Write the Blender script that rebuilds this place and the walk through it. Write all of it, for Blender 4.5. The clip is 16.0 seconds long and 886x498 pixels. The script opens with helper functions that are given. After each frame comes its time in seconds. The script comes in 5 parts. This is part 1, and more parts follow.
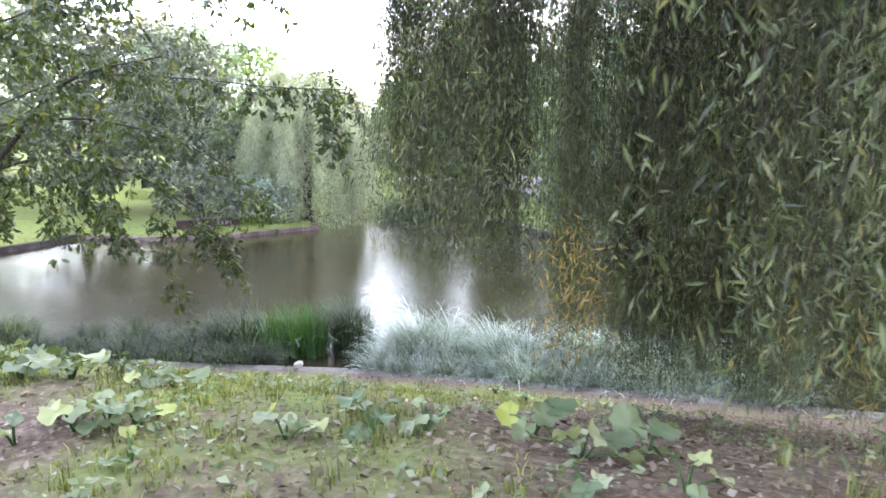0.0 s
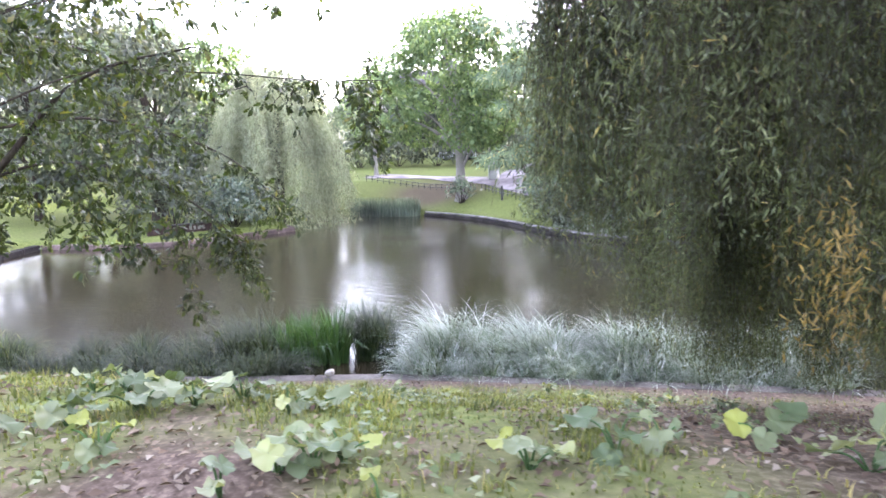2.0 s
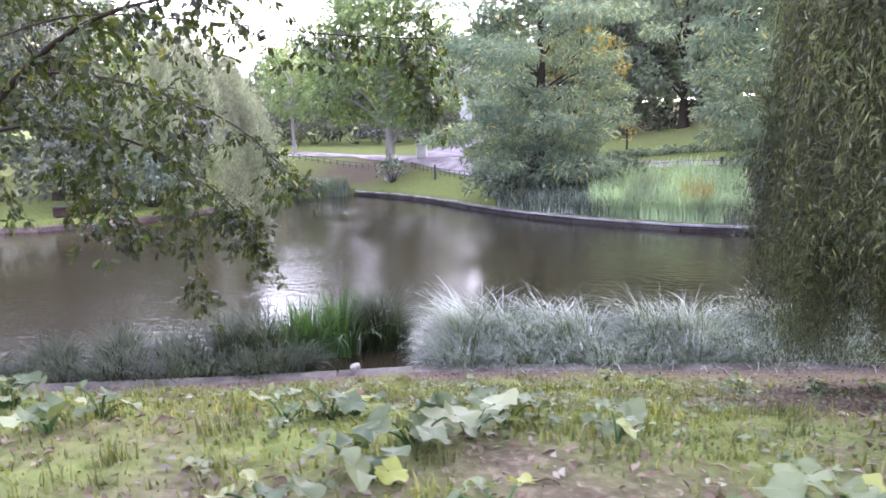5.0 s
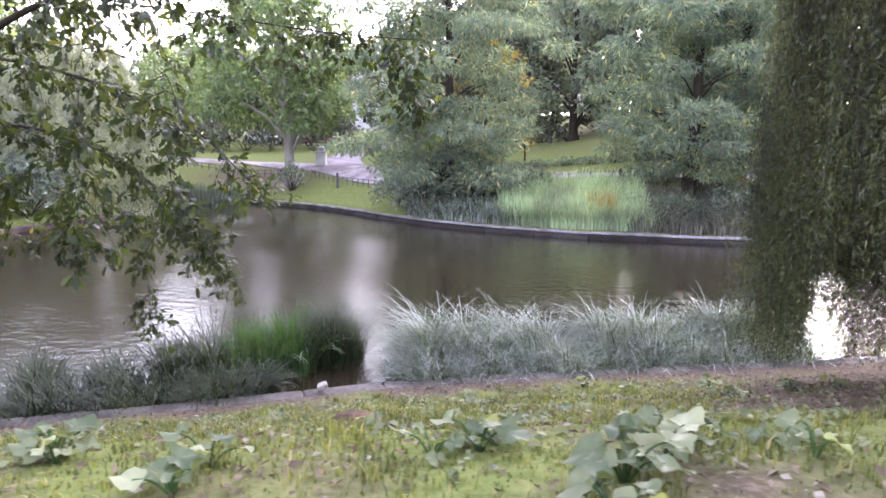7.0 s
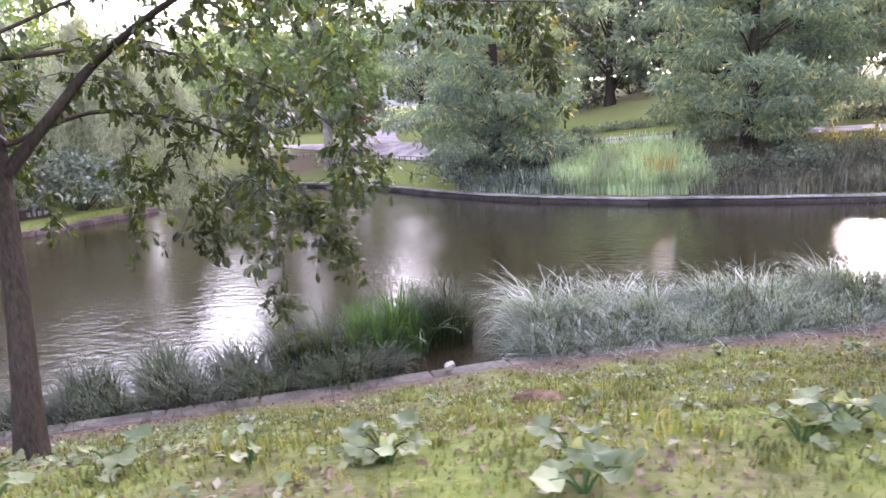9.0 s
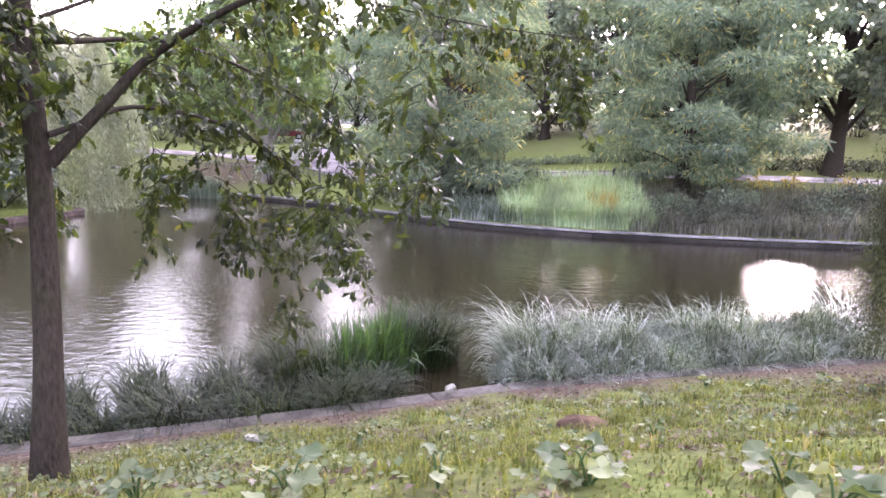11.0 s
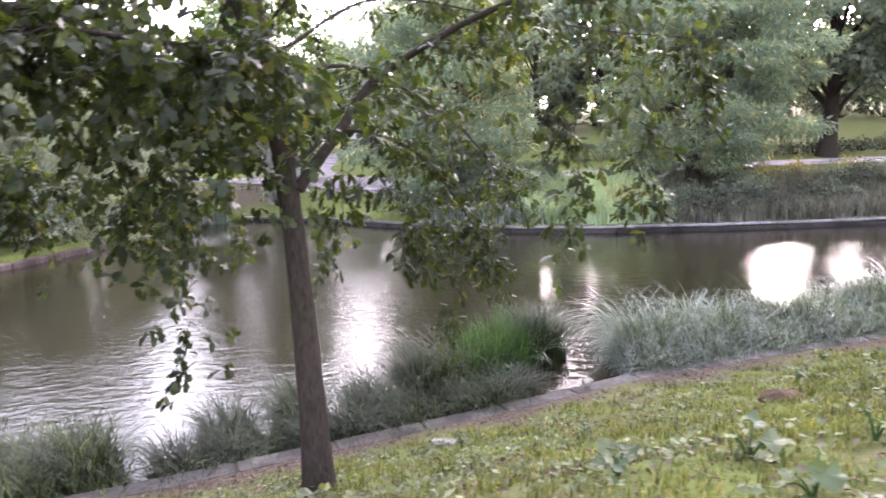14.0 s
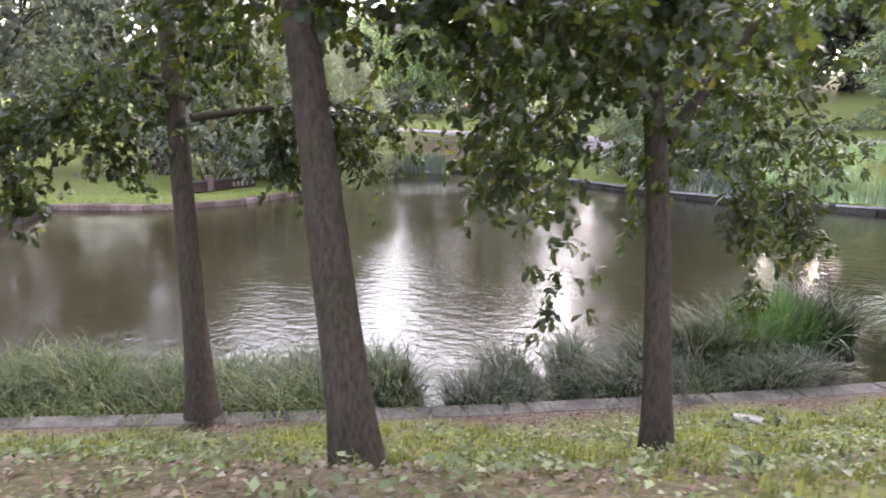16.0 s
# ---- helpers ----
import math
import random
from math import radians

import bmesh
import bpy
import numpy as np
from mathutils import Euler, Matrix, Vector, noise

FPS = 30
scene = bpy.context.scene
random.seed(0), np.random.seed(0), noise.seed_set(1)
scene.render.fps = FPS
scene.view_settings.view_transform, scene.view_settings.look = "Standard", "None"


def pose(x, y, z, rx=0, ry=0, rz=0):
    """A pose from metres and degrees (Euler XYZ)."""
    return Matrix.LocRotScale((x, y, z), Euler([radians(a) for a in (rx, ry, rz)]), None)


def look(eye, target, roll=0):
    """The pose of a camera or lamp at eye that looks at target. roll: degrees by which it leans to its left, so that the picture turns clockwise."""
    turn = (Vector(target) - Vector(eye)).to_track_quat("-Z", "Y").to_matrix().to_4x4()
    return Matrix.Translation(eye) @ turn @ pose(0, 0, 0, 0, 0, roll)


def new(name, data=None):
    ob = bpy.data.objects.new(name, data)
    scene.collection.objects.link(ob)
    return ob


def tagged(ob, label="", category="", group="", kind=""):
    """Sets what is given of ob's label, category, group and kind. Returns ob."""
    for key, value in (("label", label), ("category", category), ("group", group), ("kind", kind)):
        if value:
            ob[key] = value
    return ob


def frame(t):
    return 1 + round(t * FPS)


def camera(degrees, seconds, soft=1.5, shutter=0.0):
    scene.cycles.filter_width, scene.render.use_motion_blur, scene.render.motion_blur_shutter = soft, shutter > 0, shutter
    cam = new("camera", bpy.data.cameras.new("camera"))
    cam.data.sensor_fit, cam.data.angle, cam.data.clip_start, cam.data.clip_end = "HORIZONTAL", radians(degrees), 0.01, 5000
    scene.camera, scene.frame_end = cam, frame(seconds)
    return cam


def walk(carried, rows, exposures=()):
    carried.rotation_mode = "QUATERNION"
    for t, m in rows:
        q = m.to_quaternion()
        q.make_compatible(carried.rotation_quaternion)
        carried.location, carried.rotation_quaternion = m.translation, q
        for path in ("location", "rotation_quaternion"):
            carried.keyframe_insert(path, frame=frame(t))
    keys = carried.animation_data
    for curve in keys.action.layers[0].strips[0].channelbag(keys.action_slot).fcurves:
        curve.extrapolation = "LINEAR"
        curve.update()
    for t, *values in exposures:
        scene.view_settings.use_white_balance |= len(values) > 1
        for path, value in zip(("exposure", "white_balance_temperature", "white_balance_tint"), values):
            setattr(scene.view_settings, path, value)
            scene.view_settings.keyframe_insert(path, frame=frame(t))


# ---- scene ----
cam = camera(69.1, 16.0, 1.6, 0.4)
METRES, EYE, TILT, LEAN, TURN = 12.5, 1.5, -8.0, 0.0, 26.7
ROWS = [
    (0.0, 0.0, 0.0, 0.0, 0.0, 0.0, -0.0),
    (0.5, -0.0275, 0.0121, -0.0002, -2.28, 0.34, 0.12),
    (1.0, -0.0537, 0.0226, -0.0004, -3.09, -0.31, 0.63),
    (1.5, -0.0857, 0.0322, 0.0017, -5.98, -1.51, 1.22),
    (2.0, -0.115, 0.0425, 0.002, -3.93, -0.32, 2.12),
    (2.5, -0.1437, 0.0578, 0.0031, -4.96, -1.14, 1.21),
    (3.0, -0.1755, 0.0727, 0.0061, -9.13, 1.62, 0.54),
    (3.5, -0.2055, 0.0904, 0.0042, -7.26, 0.66, 3.1),
    (4.0, -0.2344, 0.111, 0.0045, -8.17, -3.52, 1.2),
    (6.5, -0.367, 0.1899, 0.013, -21.34, -0.62, 5.49),
    (7.0, -0.3909, 0.2067, 0.0126, -23.47, -2.06, 2.65),
    (7.5, -0.4206, 0.2199, 0.0163, -22.95, -0.11, 3.64),
    (8.0, -0.4448, 0.2382, 0.0156, -22.83, -0.46, 4.3),
    (8.5, -0.468, 0.2548, 0.0171, -21.74, -2.69, 3.92),
    (9.0, -0.4946, 0.2725, 0.0203, -21.63, -4.18, 5.63),
    (11.5, -0.6225, 0.3318, 0.028, -30.8, -2.52, 2.77),
    (12.0, -0.6552, 0.3398, 0.0324, -30.89, -3.08, 6.08),
    (12.5, -0.6811, 0.3528, 0.031, -32.24, -2.75, 4.5),
    (13.0, -0.7096, 0.3666, 0.0323, -34.99, -1.54, 3.2),
    (13.5, -0.7431, 0.3758, 0.0355, -33.21, -3.08, 6.91),
    (14.0, -0.7711, 0.3904, 0.0357, -30.96, -2.01, 6.39),
    (14.5, -0.8018, 0.4053, 0.035, -28.15, -4.21, 1.58),
    (15.0, -0.834, 0.4159, 0.0381, -24.41, -1.94, 3.03),
    (15.5, -0.8597, 0.4277, 0.0377, -17.75, -2.49, 3.3),
    (16.0, -0.8855, 0.4451, 0.0378, -14.49, -4.44, 1.89),
]
walk(cam, [(t, pose(0, 0, EYE, TILT, LEAN, TURN) @ pose(METRES * x, METRES * y, METRES * z, 90 + pitch, roll, yaw - 0.6 * max(0.0, t - 12) / 4)) for t, x, y, z, yaw, pitch, roll in ROWS],
     exposures=[(0.0, 5.28, 5650, 20), (3.5, 5.18, 5600, 34), (7.0, 4.92, 5800, 36), (11.5, 5.0, 5950, 38), (13.0, 4.82, 5950, 36), (16.0, 4.85, 6150, 26)])

# ---- sky and sun: low sun ahead on the right, a bright hazy evening sky ----
SUN_AZ, SUN_EL = 32.2, 10.4
world = bpy.data.worlds.new("world")
scene.world = world
world.use_nodes = True
wn, wl = world.node_tree.nodes, world.node_tree.links
sky = wn.new("ShaderNodeTexSky")
sky.sky_type, sky.sun_disc = "NISHITA", False
sky.sun_elevation, sky.sun_rotation = radians(SUN_EL), radians(SUN_AZ)
sky.air_density, sky.dust_density, sky.ozone_density = 1.3, 6.0, 1.0
pale = wn.new("ShaderNodeHueSaturation")
pale.inputs["Saturation"].default_value = 0.35
wl.new(sky.outputs[0], pale.inputs["Color"])
wl.new(pale.outputs[0], wn["Background"].inputs["Color"])
wn["Background"].inputs["Strength"].default_value = 0.15
sun = new("sun", bpy.data.lights.new("sun", "SUN"))
sun.data.energy, sun.data.angle, sun.data.color = 0.6, radians(0.6), (1.0, 0.82, 0.58)
az, el = radians(SUN_AZ), radians(SUN_EL)
sun.matrix_world = look((0, 0, 0), (-math.sin(az) * math.cos(el), -math.cos(az) * math.cos(el), -math.sin(el)))

WATER = -2.75
rng = np.random.default_rng(7)


# ---- materials ----
def material(name):
    m = bpy.data.materials.new(name)
    m.use_nodes = True
    return m, m.node_tree.nodes, m.node_tree.links, m.node_tree.nodes["Principled BSDF"]


def noisy(nodes, links, scale, detail=4.0, rough=0.6, vec=None):
    n = nodes.new("ShaderNodeTexNoise")
    n.inputs["Scale"].default_value, n.inputs["Detail"].default_value, n.inputs["Roughness"].default_value = scale, detail, rough
    if vec is not None:
        links.new(vec, n.inputs["Vector"])
    return n


def ramp(nodes, links, fac, stops):
    r = nodes.new("ShaderNodeValToRGB")
    e = r.color_ramp.elements
    while len(e) < len(stops):
        e.new(0.5)
    for item, (p, c) in zip(e, stops):
        item.position, item.color = p, (*c, 1)
    links.new(fac, r.inputs[0])
    return r


def mixed(nodes, links, fac, a, b, kind="MIX"):
    m = nodes.new("ShaderNodeMix")
    m.data_type, m.blend_type = "RGBA", kind
    if isinstance(fac, float):
        m.inputs[0].default_value = fac
    else:
        links.new(fac, m.inputs[0])
    for s, v in ((m.inputs[6], a), (m.inputs[7], b)):
        if isinstance(v, tuple):
            s.default_value = (*v, 1)
        else:
            links.new(v, s)
    return m.outputs[2]


def bumped(nodes, links, height, strength, dist, shader):
    b = nodes.new("ShaderNodeBump")
    b.inputs["Strength"].default_value, b.inputs["Distance"].default_value = strength, dist
    links.new(height, b.inputs["Height"])
    links.new(b.outputs[0], shader.inputs["Normal"])


def leafy(name, stops, through_light=0.35, rough=0.45, patch=0.6, glow=(1.5, 1.5, 0.6), tone_by=0.74, grain=(0.7, 0.7, 0.7), tint=(1.25, 1.25, 1.15), gloss=0.16):
    """Leaves: colour varies leaf by leaf and in larger patches, and light passes through."""
    m, n, l, p = material(name)
    geo = n.new("ShaderNodeNewGeometry")
    stops = [(q, tuple(tone_by * (0.76 * v + 0.24 * g * k) for v, k in zip(c, (1.12, 1.0, 1.0)))) for q, c in stops for g in [0.3 * c[0] + 0.6 * c[1] + 0.1 * c[2]]]
    r = ramp(n, l, geo.outputs["Random Per Island"], stops)
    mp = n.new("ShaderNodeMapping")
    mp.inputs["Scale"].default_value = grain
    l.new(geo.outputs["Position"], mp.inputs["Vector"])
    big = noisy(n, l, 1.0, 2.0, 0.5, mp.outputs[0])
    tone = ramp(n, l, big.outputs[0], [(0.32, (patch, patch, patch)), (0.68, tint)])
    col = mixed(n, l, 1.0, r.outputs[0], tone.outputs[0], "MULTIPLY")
    l.new(col, p.inputs["Base Color"])
    p.inputs["Roughness"].default_value = rough
    p.inputs["Specular IOR Level"].default_value = gloss
    t = n.new("ShaderNodeBsdfTranslucent")
    warm = mixed(n, l, 1.0, col, glow, "MULTIPLY")
    l.new(warm, t.inputs["Color"])
    mx = n.new("ShaderNodeMixShader")
    mx.inputs[0].default_value = through_light
    l.new(p.outputs[0], mx.inputs[1])
    l.new(t.outputs[0], mx.inputs[2])
    l.new(mx.outputs[0], n["Material Output"].inputs["Surface"])
    return m


def by_object(mat, low, high):
    """Shifts a leaf material's colour object by object."""
    n, l = mat.node_tree.nodes, mat.node_tree.links
    info = n.new("ShaderNodeObjectInfo")
    tone = ramp(n, l, info.outputs["Random"], [(0.0, low), (0.75, (1, 1, 1)), (0.88, high), (1.0, (1.25, 1.2, 0.4))])
    for node in [k for k in n if k.type == "MIX" and k.blend_type == "MULTIPLY"][:1]:
        base = node.inputs[6].links[0].from_socket
        l.new(mixed(n, l, 1.0, base, tone.outputs[0], "MULTIPLY"), node.inputs[6])


def surface(name, a, b, scale, rough=0.85, bump=0.4, dist=0.02, stain=None, vary=0.0):
    """A rough surface of two colours at two scales, with relief."""
    m, n, l, p = material(name)
    tc = n.new("ShaderNodeNewGeometry")
    fine = noisy(n, l, scale, 6.0, 0.65, tc.outputs["Position"])
    a, b = tuple(0.55 * v for v in a), tuple(0.55 * v for v in b)
    r = ramp(n, l, fine.outputs[0], [(0.3, a), (0.7, b)])
    col = r.outputs[0]
    big = noisy(n, l, scale * 0.12, 3.0, 0.6, tc.outputs["Position"])
    dark = ramp(n, l, big.outputs[0], [(0.35, stain or tuple(v * 0.6 for v in a)), (0.6, (1, 1, 1))])
    col = mixed(n, l, 0.6, col, dark.outputs[0], "MULTIPLY")
    if vary:
        info = n.new("ShaderNodeObjectInfo")
        tone = ramp(n, l, info.outputs["Random"], [(0.0, (1 - vary,) * 3), (1.0, (1 + vary,) * 3)])
        col = mixed(n, l, 1.0, col, tone.outputs[0], "MULTIPLY")
    l.new(col, p.inputs["Base Color"])
    p.inputs["Roughness"].default_value = rough
    p.inputs["Specular IOR Level"].default_value = 0.5 if rough < 0.7 else 0.08
    bumped(n, l, fine.outputs[0], bump, dist, p)
    return m


def bark(name, a, b):
    m, n, l, p = material(name)
    geo = n.new("ShaderNodeNewGeometry")
    mp = n.new("ShaderNodeMapping")
    mp.inputs["Scale"].default_value = (1, 1, 0.22)
    l.new(geo.outputs["Position"], mp.inputs["Vector"])
    fine = noisy(n, l, 38, 6.0, 0.7, mp.outputs[0])
    r = ramp(n, l, fine.outputs[0], [(0.3, a), (0.68, b)])
    big = noisy(n, l, 3.0, 3.0, 0.6, geo.outputs["Position"])
    lichen = ramp(n, l, big.outputs[0], [(0.45, (1, 1, 1)), (0.7, (0.85, 1.0, 0.75))])
    l.new(mixed(n, l, 0.8, r.outputs[0], lichen.outputs[0], "MULTIPLY"), p.inputs["Base Color"])
    p.inputs["Roughness"].default_value = 0.95
    p.inputs["Specular IOR Level"].default_value = 0.1
    bumped(n, l, fine.outputs[0], 0.8, 0.02, p)
    return m


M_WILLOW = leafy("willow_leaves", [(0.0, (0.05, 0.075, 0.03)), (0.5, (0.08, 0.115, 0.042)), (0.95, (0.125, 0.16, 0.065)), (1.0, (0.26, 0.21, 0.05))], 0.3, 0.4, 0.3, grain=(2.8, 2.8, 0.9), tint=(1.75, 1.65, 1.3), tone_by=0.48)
# gold willow leaves: the low sun's light is put into this colour
M_WILLOW_SUNLIT = leafy("sunlit_gold_willow_leaves", [(0.0, (0.12, 0.1, 0.02)), (0.6, (0.3, 0.2, 0.03)), (1.0, (0.48, 0.32, 0.05))], 0.5, 0.45, 0.6, tone_by=0.42)
M_OAK = leafy("broad_leaves", [(0.0, (0.026, 0.046, 0.014)), (0.6, (0.052, 0.085, 0.024)), (0.95, (0.09, 0.125, 0.034)), (1.0, (0.2, 0.19, 0.04))], 0.5, 0.4, 0.6, (1.8, 1.8, 0.5), gloss=0.2, tone_by=0.43)
M_SEDGE = leafy("sedge_blades", [(0.0, (0.014, 0.036, 0.007)), (0.6, (0.05, 0.1, 0.018)), (0.9, (0.13, 0.195, 0.05)), (1.0, (0.36, 0.34, 0.18))], 0.25, 0.5, tone_by=0.29)
# lit copy of M_SEDGE: light on the left row is painted as lighter green
M_SEDGE_LIT = leafy("lit_sedge_blades", [(0.0, (0.035, 0.075, 0.012)), (0.55, (0.13, 0.2, 0.03)), (0.9, (0.28, 0.35, 0.08)), (1.0, (0.5, 0.48, 0.22))], 0.35, 0.45, tone_by=0.34)
M_SEDGE_GREY = leafy("grey_sedge_blades", [(0.0, (0.04, 0.08, 0.025)), (0.4, (0.12, 0.185, 0.09)), (0.75, (0.27, 0.34, 0.31)), (1.0, (0.5, 0.56, 0.58))], 0.2, 0.35, 0.7, tone_by=0.62)
M_IRIS = leafy("iris_blades", [(0.0, (0.025, 0.08, 0.018)), (0.7, (0.06, 0.17, 0.03)), (1.0, (0.14, 0.25, 0.06))], 0.35, 0.3, tone_by=0.5)
M_GRASS = leafy("lawn_blades", [(0.0, (0.08, 0.12, 0.022)), (0.5, (0.18, 0.24, 0.04)), (0.85, (0.28, 0.33, 0.07)), (1.0, (0.46, 0.4, 0.18))], 0.45, 0.5, 0.55, grain=(1.3, 1.3, 1.3), tint=(1.3, 1.2, 0.95), tone_by=0.47)
M_DOCK = leafy("butterbur_leaf", [(0.0, (0.16, 0.21, 0.08)), (1.0, (0.25, 0.3, 0.14))], 0.3, 0.42, 0.8, tone_by=0.46)
M_WEED = leafy("weed_leaves", [(0.0, (0.08, 0.13, 0.035)), (0.6, (0.15, 0.2, 0.065)), (1.0, (0.27, 0.31, 0.15))], 0.25, 0.45, 0.8, tone_by=0.48)
by_object(M_DOCK, (0.45, 0.55, 0.5), (1.7, 1.6, 1.8))
M_LITTER = leafy("fallen_leaves", [(0.0, (0.1, 0.06, 0.035)), (0.5, (0.22, 0.14, 0.085)), (0.85, (0.28, 0.21, 0.15)), (1.0, (0.4, 0.36, 0.29))], 0.1, 0.7, tone_by=0.42)
# distance haze is put into the colour: paler, bluer, less saturated leaves
M_FAR = leafy("hazed_park_leaves", [(0.0, (0.095, 0.135, 0.1)), (0.7, (0.165, 0.21, 0.16)), (1.0, (0.27, 0.3, 0.2))], 0.6, 0.55, 0.75, (1.2, 1.3, 0.85), tone_by=0.74)
M_FAR_LIGHT = leafy("pale_park_leaves", [(0.0, (0.07, 0.13, 0.05)), (0.7, (0.13, 0.21, 0.08)), (1.0, (0.22, 0.3, 0.12))], 0.4, 0.55, tone_by=0.8)
M_FAR_DARK = leafy("dark_park_leaves", [(0.0, (0.04, 0.055, 0.042)), (0.7, (0.08, 0.095, 0.075)), (1.0, (0.13, 0.15, 0.11))], 0.3, 0.55, tone_by=0.8)
# cypress green lightened and greyed to carry the haze over the far bank
M_CYPRESS = leafy("hazed_cypress_sprays", [(0.0, (0.095, 0.16, 0.13)), (0.7, (0.165, 0.25, 0.205)), (0.93, (0.25, 0.33, 0.27)), (1.0, (0.5, 0.42, 0.1))], 0.6, 0.6, 0.7, (1.2, 1.25, 0.85), 0.85, (0.5, 0.5, 1.3), (1.35, 1.25, 0.95))
M_YELLOW = leafy("yellow_leaves", [(0.0, (0.35, 0.26, 0.03)), (0.6, (0.55, 0.42, 0.06)), (1.0, (0.65, 0.5, 0.12))], 0.4, 0.5, tone_by=0.5)
M_PALEWILLOW = leafy("pale_willow_leaves", [(0.0, (0.22, 0.27, 0.15)), (0.6, (0.38, 0.43, 0.26)), (1.0, (0.5, 0.54, 0.36))], 0.5, 0.5, 0.8, (1.2, 1.2, 0.9), tone_by=0.62)
# part of this blue and paleness is painted haze
M_SHRUB = leafy("hazed_blue_green_shrub_leaves", [(0.0, (0.08, 0.13, 0.095)), (0.6, (0.18, 0.25, 0.2)), (1.0, (0.33, 0.4, 0.35))], 0.3, 0.45, tone_by=0.6)
M_REED = leafy("reed_blades", [(0.0, (0.15, 0.25, 0.14)), (0.7, (0.27, 0.39, 0.23)), (1.0, (0.42, 0.46, 0.32))], 0.4, 0.5, tone_by=1.0)
M_HEATH = leafy("purple_grey_grass", [(0.0, (0.09, 0.1, 0.08)), (0.6, (0.17, 0.18, 0.15)), (1.0, (0.3, 0.26, 0.27))], 0.35, 0.6, 0.6, tone_by=0.6)
M_BARK = bark("grey_brown_bark", (0.011, 0.0085, 0.0066), (0.04, 0.031, 0.025))
M_BARK_GREY = bark("pale_grey_bark", (0.09, 0.08, 0.075), (0.26, 0.235, 0.22))
M_KERB = surface("worn_concrete", (0.1, 0.088, 0.078), (0.21, 0.192, 0.175), 14, 0.85, 0.5, 0.012, vary=0.06)
M_TIMBER = surface("weathered_timber_edge", (0.2, 0.185, 0.2), (0.4, 0.375, 0.4), 9, 0.8, 0.4, 0.02, vary=0.2)
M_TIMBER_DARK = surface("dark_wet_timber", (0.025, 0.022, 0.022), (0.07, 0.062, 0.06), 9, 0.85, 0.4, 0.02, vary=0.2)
M_PATH = surface("purple_grey_gravel", (0.3, 0.26, 0.27), (0.42, 0.37, 0.38), 6, 0.9, 0.2, 0.01)
M_STONE = surface("brown_edging_stone", (0.11, 0.08, 0.072), (0.24, 0.18, 0.165), 9, 0.85, 0.4, 0.01, vary=0.15)
M_METAL = surface("dark_iron", (0.03, 0.03, 0.032), (0.06, 0.06, 0.062), 30, 0.5, 0.1, 0.002)
M_WHITE = surface("white_paint", (0.68, 0.68, 0.66), (0.8, 0.8, 0.78), 5, 0.6, 0.1, 0.004)
M_GLASS = surface("dark_window_glass", (0.03, 0.035, 0.04), (0.06, 0.065, 0.07), 2, 0.1, 0.0, 0.001)
M_ROOF = surface("dark_roof_slate", (0.07, 0.065, 0.07), (0.14, 0.12, 0.12), 5, 0.8, 0.3, 0.01)
M_BRICK = surface("red_brown_brick", (0.05, 0.034, 0.029), (0.1, 0.066, 0.055), 8, 0.85, 0.3, 0.01)
M_EARTH = surface("molehill_earth", (0.12, 0.075, 0.05), (0.26, 0.17, 0.12), 18, 0.95, 0.7, 0.03)
M_RED = surface("red_car_paint", (0.35, 0.02, 0.02), (0.42, 0.03, 0.03), 3, 0.3, 0.0, 0.001)
M_SILVER = surface("silver_car_paint", (0.5, 0.5, 0.52), (0.6, 0.6, 0.62), 3, 0.3, 0.0, 0.001)
M_TYRE = surface("black_rubber", (0.015, 0.015, 0.015), (0.03, 0.03, 0.03), 20, 0.8, 0.1, 0.002)
M_PAPER = surface("pale_dry_wood", (0.28, 0.26, 0.22), (0.48, 0.45, 0.4), 22, 0.8, 0.3, 0.006)


def make_ground_material():
    m, n, l, p = material("park_ground")
    geo = n.new("ShaderNodeNewGeometry")
    at = n.new("ShaderNodeAttribute")
    at.attribute_name = "turf"
    fine = noisy(n, l, 16, 8.0, 0.7, geo.outputs["Position"])
    soil = ramp(n, l, fine.outputs[0], [(0.28, (0.02, 0.0145, 0.011)), (0.5, (0.06, 0.044, 0.034)), (0.72, (0.14, 0.108, 0.085))])
    gfine = noisy(n, l, 9, 6.0, 0.7, geo.outputs["Position"])
    green = ramp(n, l, gfine.outputs[0], [(0.3, (0.034, 0.046, 0.012)), (0.5, (0.075, 0.092, 0.026)), (0.75, (0.135, 0.14, 0.05))])
    col = mixed(n, l, at.outputs["Fac"], soil.outputs[0], green.outputs[0])
    l.new(col, p.inputs["Base Color"])
    p.inputs["Roughness"].default_value = 1.0
    p.inputs["Specular IOR Level"].default_value = 0.05
    bumped(n, l, fine.outputs[0], 0.4, 0.012, p)
    return m


